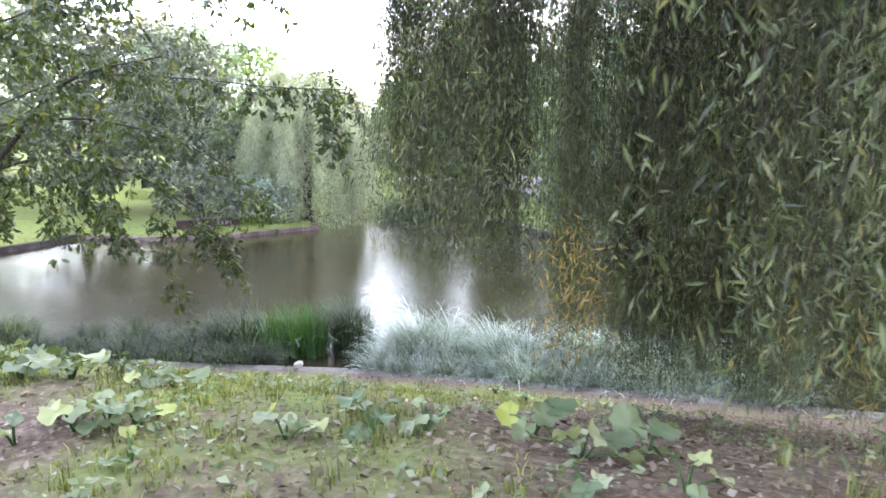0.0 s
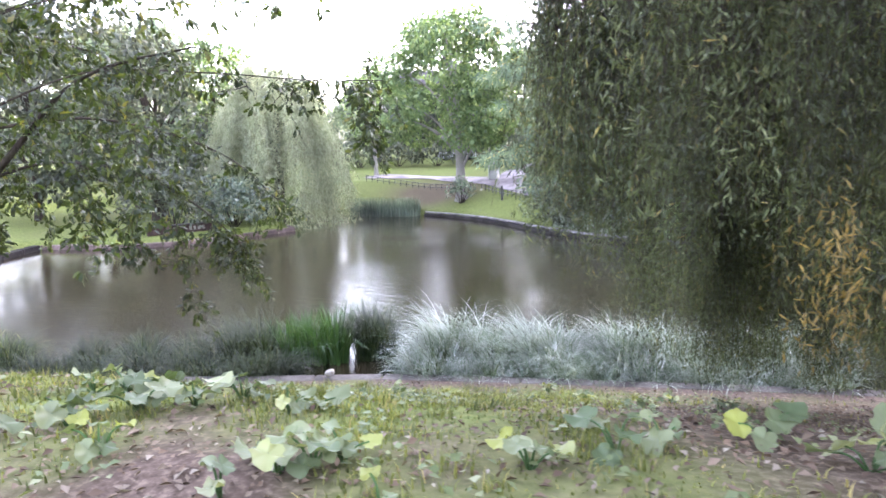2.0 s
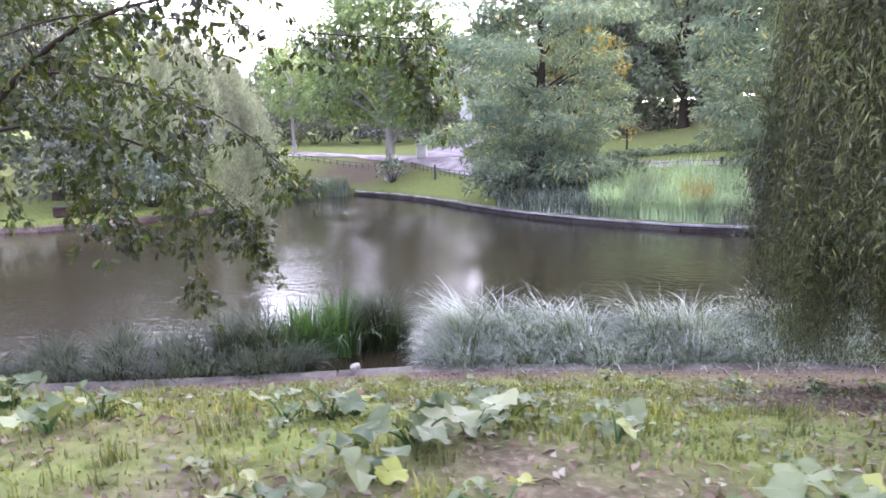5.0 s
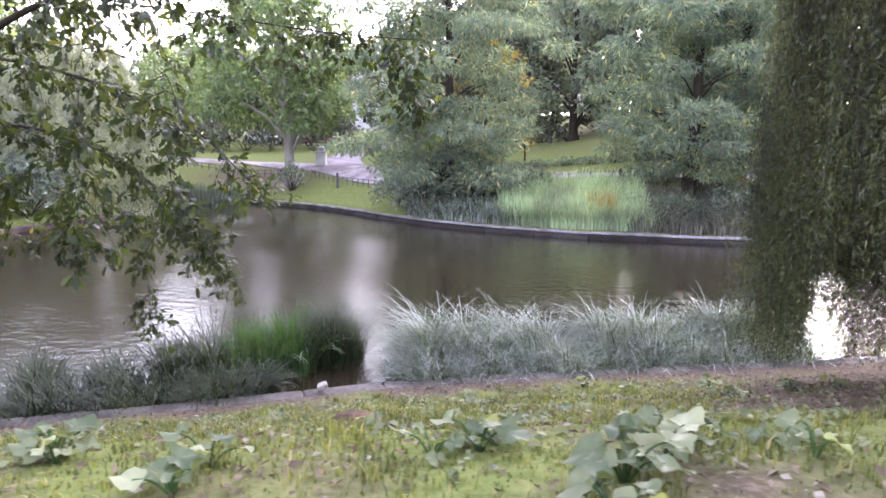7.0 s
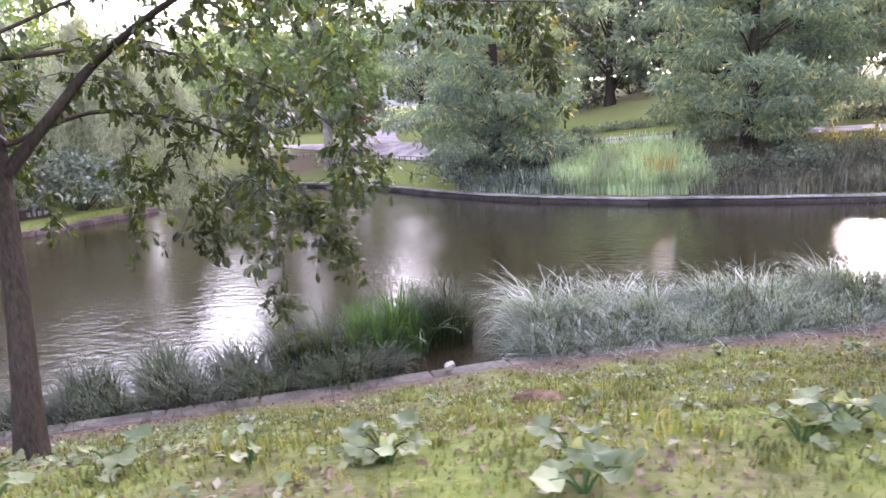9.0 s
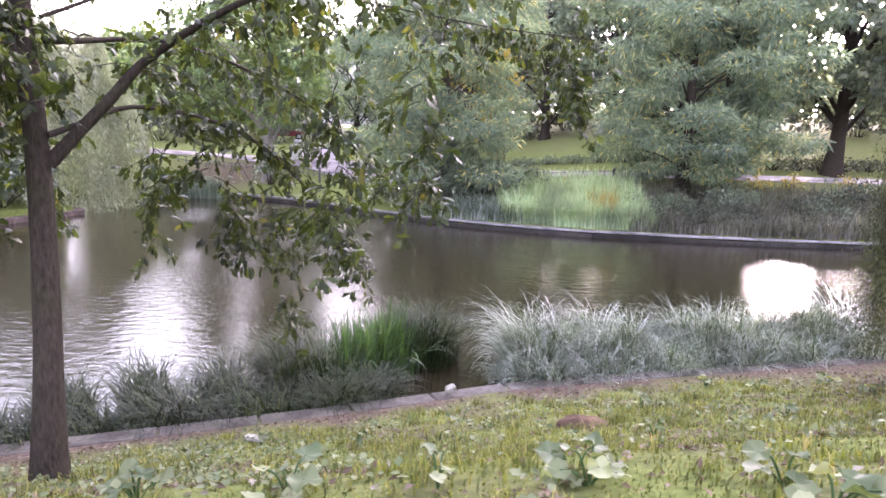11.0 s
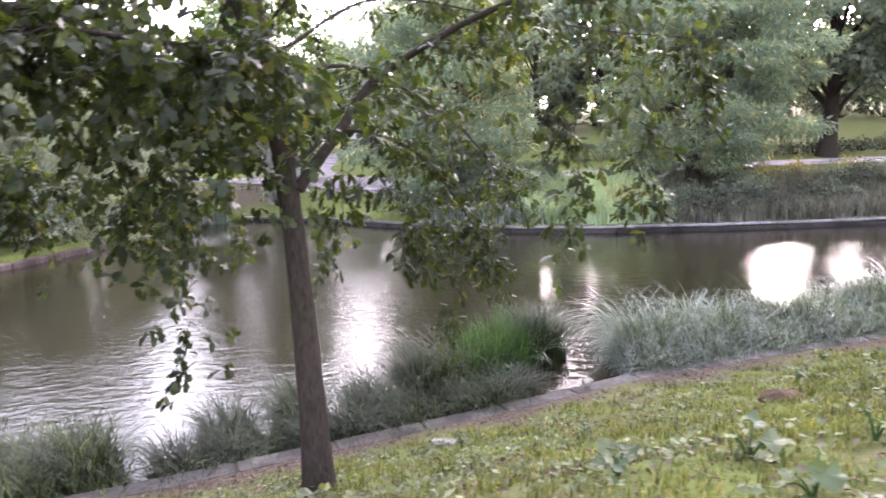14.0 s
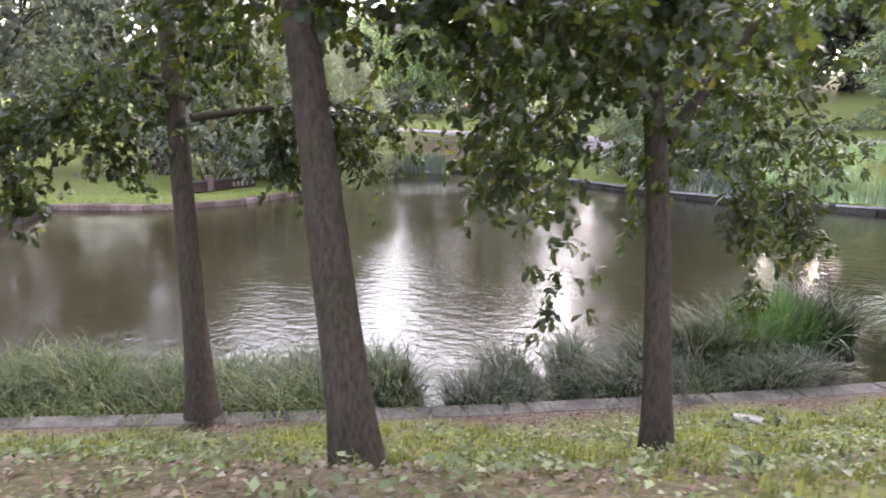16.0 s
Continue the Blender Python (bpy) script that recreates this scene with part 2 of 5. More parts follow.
def make_water_material():
    m, n, l, p = material("pond_water")
    geo = n.new("ShaderNodeNewGeometry")
    mp = n.new("ShaderNodeMapping")
    mp.inputs["Rotation"].default_value = (0, 0, radians(24))
    mp.inputs["Scale"].default_value = (1.0, 1.8, 1.0)
    l.new(geo.outputs["Position"], mp.inputs["Vector"])
    swell = noisy(n, l, 2.5, 2.0, 0.5, mp.outputs[0])
    small = noisy(n, l, 7.5, 3.0, 0.6, mp.outputs[0])
    both = n.new("ShaderNodeMath")
    both.operation = "MULTIPLY_ADD"
    both.inputs[1].default_value = 0.4
    l.new(small.outputs[0], both.inputs[0])
    l.new(swell.outputs[0], both.inputs[2])
    broad = noisy(n, l, 0.16, 2.0, 0.5, geo.outputs["Position"])
    calm = n.new("ShaderNodeMapRange")
    calm.inputs["From Min"].default_value, calm.inputs["From Max"].default_value = 0.36, 0.6
    calm.inputs["To Min"].default_value, calm.inputs["To Max"].default_value = 0.35, 1.0
    l.new(broad.outputs[0], calm.inputs["Value"])
    mul = n.new("ShaderNodeMath")
    mul.operation = "MULTIPLY"
    l.new(both.outputs[0], mul.inputs[0])
    l.new(calm.outputs[0], mul.inputs[1])
    p.inputs["Base Color"].default_value = (0.016, 0.013, 0.007, 1)
    p.inputs["Roughness"].default_value = 0.03
    p.inputs["IOR"].default_value = 1.33
    p.inputs["Specular IOR Level"].default_value = 0.5
    bumped(n, l, mul.outputs[0], 1.0, 0.022, p)
    return m


M_GROUND, M_WATER = make_ground_material(), make_water_material()


# ---- mesh helpers ----
def mesh(name, verts, faces, mat, parent=None, smooth=False, label=""):
    """One mesh object from arrays of corners and faces."""
    me = bpy.data.meshes.new(name)
    verts, faces = np.asarray(verts, np.float32), np.asarray(faces, np.int32)
    k = faces.shape[1]
    me.vertices.add(len(verts))
    me.vertices.foreach_set("co", verts.ravel())
    me.loops.add(faces.size)
    me.loops.foreach_set("vertex_index", faces.ravel())
    me.polygons.add(len(faces))
    me.polygons.foreach_set("loop_start", np.arange(len(faces), dtype=np.int32) * k)
    if smooth:
        me.polygons.foreach_set("use_smooth", np.ones(len(faces), bool))
    me.update(calc_edges=True)
    me.materials.append(mat)
    ob = new(name, me)
    ob.parent = parent
    if label:
        ob["label"] = label
    return ob


def part(name, bm, mat, parent=None, label=""):
    me = bpy.data.meshes.new(name)
    bm.to_mesh(me)
    bm.free()
    me.materials.append(mat)
    ob = new(name, me)
    ob.parent = parent
    if label:
        ob["label"] = label
    return ob


def box(size, at=(0, 0, 0), bevel=0.01, turn=0.0):
    bm = bmesh.new()
    bmesh.ops.create_cube(bm, size=1, matrix=Matrix.Translation(at) @ Matrix.Rotation(turn, 4, "Z") @ Matrix.Diagonal((*size, 1)))
    if bevel:
        bmesh.ops.bevel(bm, geom=bm.edges[:], offset=bevel, segments=1, affect="EDGES")
    return bm


def thing(name, at, label, category, group="", kind=""):
    ob = new(name)
    ob.location = at
    ob.empty_display_size = 0.1
    return tagged(ob, label, category, group, kind)


def unit(v):
    return v / np.maximum(np.linalg.norm(v, axis=-1, keepdims=True), 1e-9)


def leaf_arrays(p, d, length, width, fold=0.25, roll=None):
    """A folded pointed leaf at each point p along d: corners and faces."""
    n = len(p)
    d = unit(d)
    side = np.cross(d, rng.normal(size=(n, 3)) if roll is None else roll)
    side = unit(side)
    up = np.cross(side, d)
    length, width = np.broadcast_to(length, n)[:, None], np.broadcast_to(width, n)[:, None]
    mid = p + d * length * 0.42
    v = np.stack([p, mid + side * width / 2 + up * fold * width, p + d * length, mid - side * width / 2 + up * fold * width], 1)
    i = np.arange(n)[:, None] * 4
    return v.reshape(-1, 3), np.concatenate([i + [0, 2, 1], i + [0, 3, 2]], 0)


def blade_arrays(p, head, height, lean, width, segs=3):
    """Curved tapering blades: rise, then bend over towards head."""
    n = len(p)
    head = np.concatenate([np.stack([np.cos(head), np.sin(head)], 1), np.zeros((n, 1))], 1)
    side = np.stack([-head[:, 1], head[:, 0], np.zeros(n)], 1)
    height, lean, width = (np.broadcast_to(v, n)[:, None] for v in (height, lean, width))
    rows = []
    c = p.copy()
    for s in range(segs + 1):
        t = s / segs
        w = width * (1 - t) ** 0.7 * 0.5
        rows += [c - side * w, c + side * w] if s < segs else [c]
        bend = np.clip(lean, 0, 1.7) * 1.75 * ((s + 0.5) / segs) ** 1.3
        c = c + height / segs * (np.array([0, 0, 1.0]) * np.cos(bend) + head * np.sin(bend))
    v = np.stack(rows, 1)
    k = v.shape[1]
    tri = []
    for s in range(segs - 1):
        a = 2 * s
        tri += [[a, a + 1, a + 3], [a, a + 3, a + 2]]
    a = 2 * (segs - 1)
    tri.append([a, a + 1, a + 2])
    return v.reshape(-1, 3), (np.arange(n)[:, None, None] * k + np.array(tri)).reshape(-1, 3)


def curve_points(pts, n=12):
    """A smooth line through a few points."""
    pts = np.asarray(pts, float)
    if len(pts) == 2:
        return pts[0] + np.linspace(0, 1, n)[:, None] * (pts[1] - pts[0])
    ext = np.vstack([2 * pts[0] - pts[1], pts, 2 * pts[-1] - pts[-2]])
    out = []
    for a in range(len(pts) - 1):
        p0, p1, p2, p3 = ext[a : a + 4]
        for t in np.linspace(0, 1, n, endpoint=a == len(pts) - 2):
            out.append(0.5 * (2 * p1 + (p2 - p0) * t + (2 * p0 - 5 * p1 + 4 * p2 - p3) * t**2 + (3 * p1 - p0 - 3 * p2 + p3) * t**3))
    return np.array(out)


def tube_arrays(line, r0, r1, sides=9, wobble=0.0, flare=0.0):
    line = np.asarray(line, float)
    n = len(line)
    t = unit(np.gradient(line, axis=0))
    ref = np.array([0.31, 0.95, 0.05])
    a = unit(np.cross(t, ref))
    b = np.cross(t, a)
    f = np.linspace(0, 1, n)
    r = r0 + (r1 - r0) * f + flare * np.exp(-f * 16)
    ang = np.linspace(0, 2 * np.pi, sides, endpoint=False)
    rr = r[:, None] * (1 + wobble * rng.normal(size=(n, sides)) * 0.5)
    v = line[:, None] + rr[:, :, None] * (np.cos(ang)[None, :, None] * a[:, None] + np.sin(ang)[None, :, None] * b[:, None])
    i, j = np.meshgrid(np.arange(n - 1), np.arange(sides), indexing="ij")
    k = (j + 1) % sides
    q = np.stack([i * sides + j, i * sides + k, (i + 1) * sides + k, (i + 1) * sides + j], -1).reshape(-1, 4)
    return v.reshape(-1, 3), q


def joined(arrays):
    vs, fs, off = [], [], 0
    for v, f in arrays:
        vs.append(v)
        fs.append(f + off)
        off += len(v)
    return np.concatenate(vs), np.concatenate(fs)


# ---- plan: shorelines and heights ----
def near_kerb(x):
    return np.interp(x, [-40, -29, -13.6, -9, -7, -4.5, -2.3, 20, 60], [-1, 3.2, 7.4, 8.95, 9.75, 10.35, 10.85, 15.5, 22])


FAR_X = [-22, -17, -13, -10.3, -6.3, -1.3, 5, 12, 60]
FAR_Y = [42.2, 40, 36.9, 33.8, 30.4, 28.2, 27, 26.4, 23.5]
PEN = [(-46, 21), (-33.0, 22.0), (-28.5, 22.8), (-26.2, 25.2), (-24.3, 31.2), (-27, 33.4), (-33, 35), (-46, 36)]
POND = ([(x, float(near_kerb(x))) for x in (60, 20, -2.3, -4.5, -7, -9, -13.6, -29)] + [(-30.0, 12.0), (-31.5, 19.0), (-33.0, 22.0)]
        + PEN[2:7] + [(-33, 39.5), (-27, 40.5)] + list(zip(FAR_X, FAR_Y)))


def inside(poly, x, y):
    hit = np.zeros(np.shape(x), bool)
    for (x0, y0), (x1, y1) in zip(poly, poly[1:] + poly[:1]):
        if y0 != y1:
            hit ^= ((y0 > y) != (y1 > y)) & (x < (x1 - x0) * (y - y0) / (y1 - y0) + x0)
    return hit


def shore_distance(poly, x, y):
    best = np.full(np.shape(x), 1e9)
    for (x0, y0), (x1, y1) in zip(poly, poly[1:] + poly[:1]):
        dx, dy = x1 - x0, y1 - y0
        t = np.clip(((x - x0) * dx + (y - y0) * dy) / (dx * dx + dy * dy), 0, 1)
        best = np.minimum(best, np.hypot(x - x0 - t * dx, y - y0 - t * dy))
    return best


def waves(x, y, s, seed=0.0):
    return (np.sin(x * 1.3 * s + seed) * np.sin(y * 1.1 * s + 2 * seed + 1) + 0.6 * np.sin(x * 2.9 * s + y * 1.7 * s + seed) + 0.4 * np.sin(y * 4.3 * s - x * 3.1 * s + 3 * seed)) / 2


def bank(x, y):
    """Height of the near bank, from the walked line down to the kerb."""
    s = y / near_kerb(x)
    z = np.interp(s, [-3, -1, 0, 0.2, 0.27, 0.37, 0.5, 0.65, 0.87, 0.96, 1.0, 1.2], [0.6, 0.25, 0.1, 0.1, 0.0, -0.27, -0.93, -1.5, -2.28, -2.48, -2.52, -2.6])
    return z + 0.035 * np.clip(x, -25, 10) * np.clip(1 - s, 0, 1) + 0.025 * waves(x, y, 1.6) * np.clip(1.1 - s, 0, 1)


def height(x, y):
    x, y = np.asarray(x, float), np.asarray(y, float)
    d = shore_distance(POND, x, y)
    far = np.interp(d, [0, 1, 3, 6.5, 10, 20, 35, 60, 120, 600], [-2.5, -2.3, -1.6, -0.5, -0.45, 0.3, 1.6, 3.4, 5, 6])
    hill = np.interp(d, [0, 1, 3, 6.5, 10, 20, 35, 60, 120, 600], [-2.5, -2.3, -1.6, -0.4, -0.25, 1.3, 3.6, 6.8, 10, 15])
    far = far + (hill - far) * np.clip((x + 7) / 14, 0, 1)
    left = np.interp(d, [0, 3, 10, 25, 60, 600], [-2.4, -2.0, -1.3, 0.0, 2.5, 5])
    w = np.clip((-20 - x) / 6, 0, 1) * np.clip((44 - y) / 6, 0, 1)
    z = far * (1 - w) + left * w
    z = np.where(inside(PEN, x, y), -2.35 + 0.05 * d, z)
    near = (y < near_kerb(x) + 0.05) & (x > -29.2)
    z = np.where(near, bank(x, y), z)
    edge = np.clip((-24 - x) / 5, 0, 1)
    z = np.where(near, z * (1 - edge) + np.minimum(z, -1.2) * edge, z)
    return np.where(inside(POND, x, y) & ~near, -3.7, z)


def turf(x, y):
    """How much grass covers the ground: bare litter under the willow and along the walk."""
    s = y / near_kerb(x)
    n = 0.5 + 0.5 * waves(x, y, 1.1, 0.7) + 0.35 * waves(x, y, 2.7, 2.1)
    base = np.interp(s, [0.0, 0.18, 0.32, 0.86, 0.93, 0.98], [0.12, 0.35, 1.0, 1.0, 0.6, 0.0])
    t = np.clip(base + (n - 0.55) * 1.0, 0, 1)
    willow = np.hypot((x - 2.4) / 5.4, (y - 6.3) / 5.2)
    t = t * np.clip((willow - 0.85) * 4, 0.08, 1)
    shade = np.clip((-9.5 - x) / 3, 0, 1) * np.clip((0.62 - s) / 0.15, 0, 1)
    t = t * (1 - 0.75 * shade)
    far = np.clip(0.95 + 0.25 * waves(x, y, 0.25, 1.0), 0.78, 1)
    worn = np.exp(-(((x + 21) / 3.6) ** 2 + ((y - 45.5) / 2.4) ** 2))
    far = far * (1 - 0.85 * np.clip(worn * 1.6, 0, 1))
    return np.where((y < near_kerb(x)) & (x > -30), t, far)


# ---- ground, water, kerbs ----
gx = np.unique(np.concatenate([np.linspace(-3000, -60, 18), np.arange(-60, -24, 0.6), np.arange(-24, 8, 0.13), np.arange(8, 60, 0.6), np.linspace(60, 3000, 18)]).round(3))
gy = np.unique(np.concatenate([np.linspace(-3000, -12, 16), np.arange(-12, -1, 0.5), np.arange(-1, 14, 0.13), np.arange(14, 70, 0.55), np.linspace(70, 3000, 20)]).round(3))
X, Y = np.meshgrid(gx, gy, indexing="ij")
Z = height(X, Y)
ny = len(gy)
ii, jj = np.meshgrid(np.arange(len(gx) - 1), np.arange(ny - 1), indexing="ij")
quads = np.stack([ii * ny + jj, (ii + 1) * ny + jj, (ii + 1) * ny + jj + 1, ii * ny + jj + 1], -1).reshape(-1, 4)
ground = mesh("ground", np.stack([X, Y, Z], -1).reshape(-1, 3), quads, M_GROUND, smooth=True)
tagged(ground, "sloping park lawn with bare earth and leaf litter", "ground", kind="structure")
attr = ground.data.attributes.new("turf", "FLOAT", "POINT")
attr.data.foreach_set("value", turf(X, Y).ravel().astype(np.float32))
water = mesh("water", [(-48, -2, WATER), (61, -2, WATER), (61, 48, WATER), (-48, 48, WATER)], [(0, 1, 2, 3)], M_WATER)
tagged(water, "brown pond water with ripples reflecting a bright sky", "water", kind="structure")


def kerb_run(name, line, size, mat, label, top, length, piece, wobble=0.0, push=0.0):
    """A run of edging laid piece by piece along a line."""
    run = thing(name, (0, 0, 0), label, "kerb", kind="structure")
    line = np.asarray(line, float)
    seg = np.hypot(*np.diff(line, axis=0).T)
    cum = np.r_[0, np.cumsum(seg)]
    shared = None
    count = int(cum[-1] / length)
    for k in range(count):
        a, b = k * length, (k + 1) * length
        p = [np.array([np.interp(v, cum, line[:, 0]), np.interp(v, cum, line[:, 1])]) for v in (a, b)]
        d = p[1] - p[0]
        mid = (p[0] + p[1]) / 2 + np.array([-d[1], d[0]]) / np.linalg.norm(d) * push
        if shared is None:
            ob = part(piece, box((length - 0.004, size[0], size[1]), (0, 0, 0), min(size) * 0.08), mat, run)
            shared = ob.data
        else:
            ob = new(piece, shared)
            ob.parent = run
        ob.matrix_basis = pose(mid[0], mid[1], top - size[1] / 2 + wobble * rng.normal(), wobble * 60 * rng.normal(), 0, math.degrees(math.atan2(d[1], d[0])) + wobble * 40 * rng.normal())
    return run


kx = np.linspace(-28.5, 14, 60)
kerb_run("kerb_near", np.stack([kx, near_kerb(kx)], 1), (0.34, 0.75), M_KERB, "worn pale grey concrete pond edging", -2.5, 1.25, "kerb_stone", 0.004)
fline = np.array([p for p in zip(FAR_X, FAR_Y) if p[0] < 41] + [(40, 24.7)])
kerb_run("kerb_far", fline[::-1], (0.3, 0.08), M_TIMBER, "weathered pale timber edging along the far bank", -2.46, 2.4, "edging_beam", 0.008)
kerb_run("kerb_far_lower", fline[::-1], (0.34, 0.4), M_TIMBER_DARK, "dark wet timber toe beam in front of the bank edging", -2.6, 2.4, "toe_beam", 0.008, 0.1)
kerb_run("kerb_left", [(-29.3, 4.0), (-30.0, 12.0), (-31.5, 19.0), (-33.0, 22.0)], (0.4, 0.9), M_TIMBER_DARK, "dark stone edging of the lawn by the pond", -2.48, 1.5, "edging_stone", 0.004)
kerb_run("kerb_peninsula", PEN[1:7], (0.5, 0.8), M_STONE, "low brown stone edging of the peninsula", -2.52, 1.3, "edging_stone", 0.004)

# gravel path along the far bank, and branching up the lawn
def strip(name, line, width, label, mat, lift=0.03):
    line = curve_points(line, 16)
    d = unit(np.gradient(line, axis=0))
    s = np.stack([-d[:, 1], d[:, 0]], 1)
    rows = []
    for o in np.linspace(-0.5, 0.5, 5):
        p = line + s * width * o
        rows.append(np.c_[p, height(p[:, 0], p[:, 1]) + lift + 0.03 * (1 - 4 * o * o)])
    v = np.stack(rows, 1)
    n, k = v.shape[:2]
    i, j = np.meshgrid(np.arange(n - 1), np.arange(k - 1), indexing="ij")
    q = np.stack([i * k + j, (i + 1) * k + j, (i + 1) * k + j + 1, i * k + j + 1], -1).reshape(-1, 4)
    return tagged(mesh(name, v.reshape(-1, 3), q, mat, smooth=True), label, "path", kind="structure")


strip("path_far", [(60, 33), (30, 34), (12, 35), (5, 35.5), (-1, 36.5), (-6, 38.5), (-11, 42), (-16, 47), (-22, 50), (-30, 52)], 3.2, "purple-grey gravel path along the far bank", M_PATH, 0.06)
strip("path_up", [(-15.5, 48), (-17, 56), (-16, 66), (-13, 80)], 3.0, "pale gravel path climbing the lawn", M_PATH, 0.08)


# ---- trees ----
def crown_leaves(blobs, per, size, droop=0.0, flat=1.0, slim=0.55):
    """Leaves on the outside of many small clumps, with gaps between them."""
    ps, ds = [], []
    for c, r in blobs:
        n = int(per * (r ** 2))
        u = unit(rng.normal(size=(n, 3)))
        rad = r * rng.uniform(0.55, 1.08, (n, 1))
        p = c + u * rad * np.array([1, 1, flat])
        d = u * 0.6 + rng.normal(size=(n, 3)) * 0.6 + np.array([0, 0, -droop])
        ps.append(p)
        ds.append(d)
    p, d = np.concatenate(ps), np.concatenate(ds)
    ln = size * rng.uniform(0.6, 1.35, len(p))
    return leaf_arrays(p, d, ln, ln * slim)


def park_tree(at, tall, spread, label, mat, trunk_r=0.25, clear=0.25, leaf=0.34, per=150, bark_mat=None, clumps=46, shape="round", lean=(0, 0), name="tree", flat=0.7, group="", opening=None):
    """A tree of the park: tapered trunk, forking limbs, and a crown of many small clumps."""
    x, y = at
    z = float(height(x, y))
    tree = thing(name, (x, y, z), label, "tree", group)
    top = np.array([lean[0], lean[1], tall * 0.82])
    line = curve_points([(0, 0, -0.3), (lean[0] * 0.3 + 0.05 * tall * rng.normal() * 0.2, lean[1] * 0.3, tall * 0.35), top], 10)
    limbs = []
    blobs = []
    for k in range(clumps):
        h = clear + (1 - clear) * ((k + rng.uniform(0, 1)) / clumps)
        f = (h - clear) / (1 - clear)
        if shape == "cone":
            reach = spread * (1 - f) ** 0.7 * rng.uniform(0.35, 1.0)
        elif shape == "layer":
            reach = spread * (0.35 + 0.65 * math.sin(math.pi * (0.18 + 0.75 * f))) * rng.uniform(0.3, 1.05)
        else:
            reach = spread * math.sqrt(max(0.08, 1 - (1.85 * f - 0.8) ** 2)) * rng.uniform(0.45, 1.0)
        a = k * 2.4 + rng.uniform(-0.5, 0.5)
        start = line[min(len(line) - 1, int(max(0.12, h * (1.15 if shape == "layer" else 0.85)) * len(line)))]
        end = np.array([lean[0] * h + reach * math.cos(a), lean[1] * h + reach * math.sin(a), tall * h])
        if opening and np.linalg.norm((end - np.array(opening[0]))[[0, 2]]) < opening[1]:
            continue
        blobs.append((end, rng.uniform(0.16, 0.3) * spread * (1.0 if shape != "cone" else 0.75)))
        if k % 3 == 0:
            mid = (start + end) / 2 + np.array([0, 0, (0.02 if shape == "layer" else 0.06) * tall])
            limbs.append(tube_arrays(curve_points([start, mid, end], 4), trunk_r * (0.16 if shape == "layer" else 0.3), trunk_r * 0.06, 5))
    mesh("trunk", *tube_arrays(line, trunk_r, trunk_r * 0.22, 10, 0.06, trunk_r * 0.7), bark_mat or M_BARK, tree, smooth=True)
    for v, f in limbs:
        mesh("limb", v, f, bark_mat or M_BARK, tree, smooth=True)
    v, f = crown_leaves(blobs, per, leaf, 0.5, flat, 0.22 if shape == "layer" else 0.55)
    mesh("crown", v, f, mat, tree)
    return tree


def strands(starts, ends_z, leaf_len, step, spread=0.06, sway=0.1, outward=None):
    """Hanging twigs dressed with narrow leaves."""
    ps, ds, lines = [], [], []
    for k, s in enumerate(starts):
        n = max(4, int((s[2] - ends_z[k]) / step))
        t = np.linspace(0, 1, n)
        w = rng.normal(size=2) * sway
        o = outward[k] if outward is not None else np.zeros(2)
        line = np.c_[s[0] + w[0] * t**2 + o[0] * (1 - (1 - t) ** 2), s[1] + w[1] * t**2 + o[1] * (1 - (1 - t) ** 2), s[2] + (ends_z[k] - s[2]) * t]
        lines.append(line)
        ps.append(line + rng.normal(size=(n, 3)) * spread * 0.3)
        d = rng.normal(size=(n, 3)) * 0.65
        d[:, 2] -= 1.0
        ds.append(d)
    p, d = np.concatenate(ps), np.concatenate(ds)
    ln = leaf_len * rng.uniform(0.6, 1.3, len(p))
    return leaf_arrays(p, d, ln, ln * 0.135 + 0.002), lines


def twig_lines(lines, r=0.0022):
    out = []
    for ln in lines:
        out.append(tube_arrays(ln[:: max(1, len(ln) // 5)], r, r * 0.4, 3))
    return joined(out)


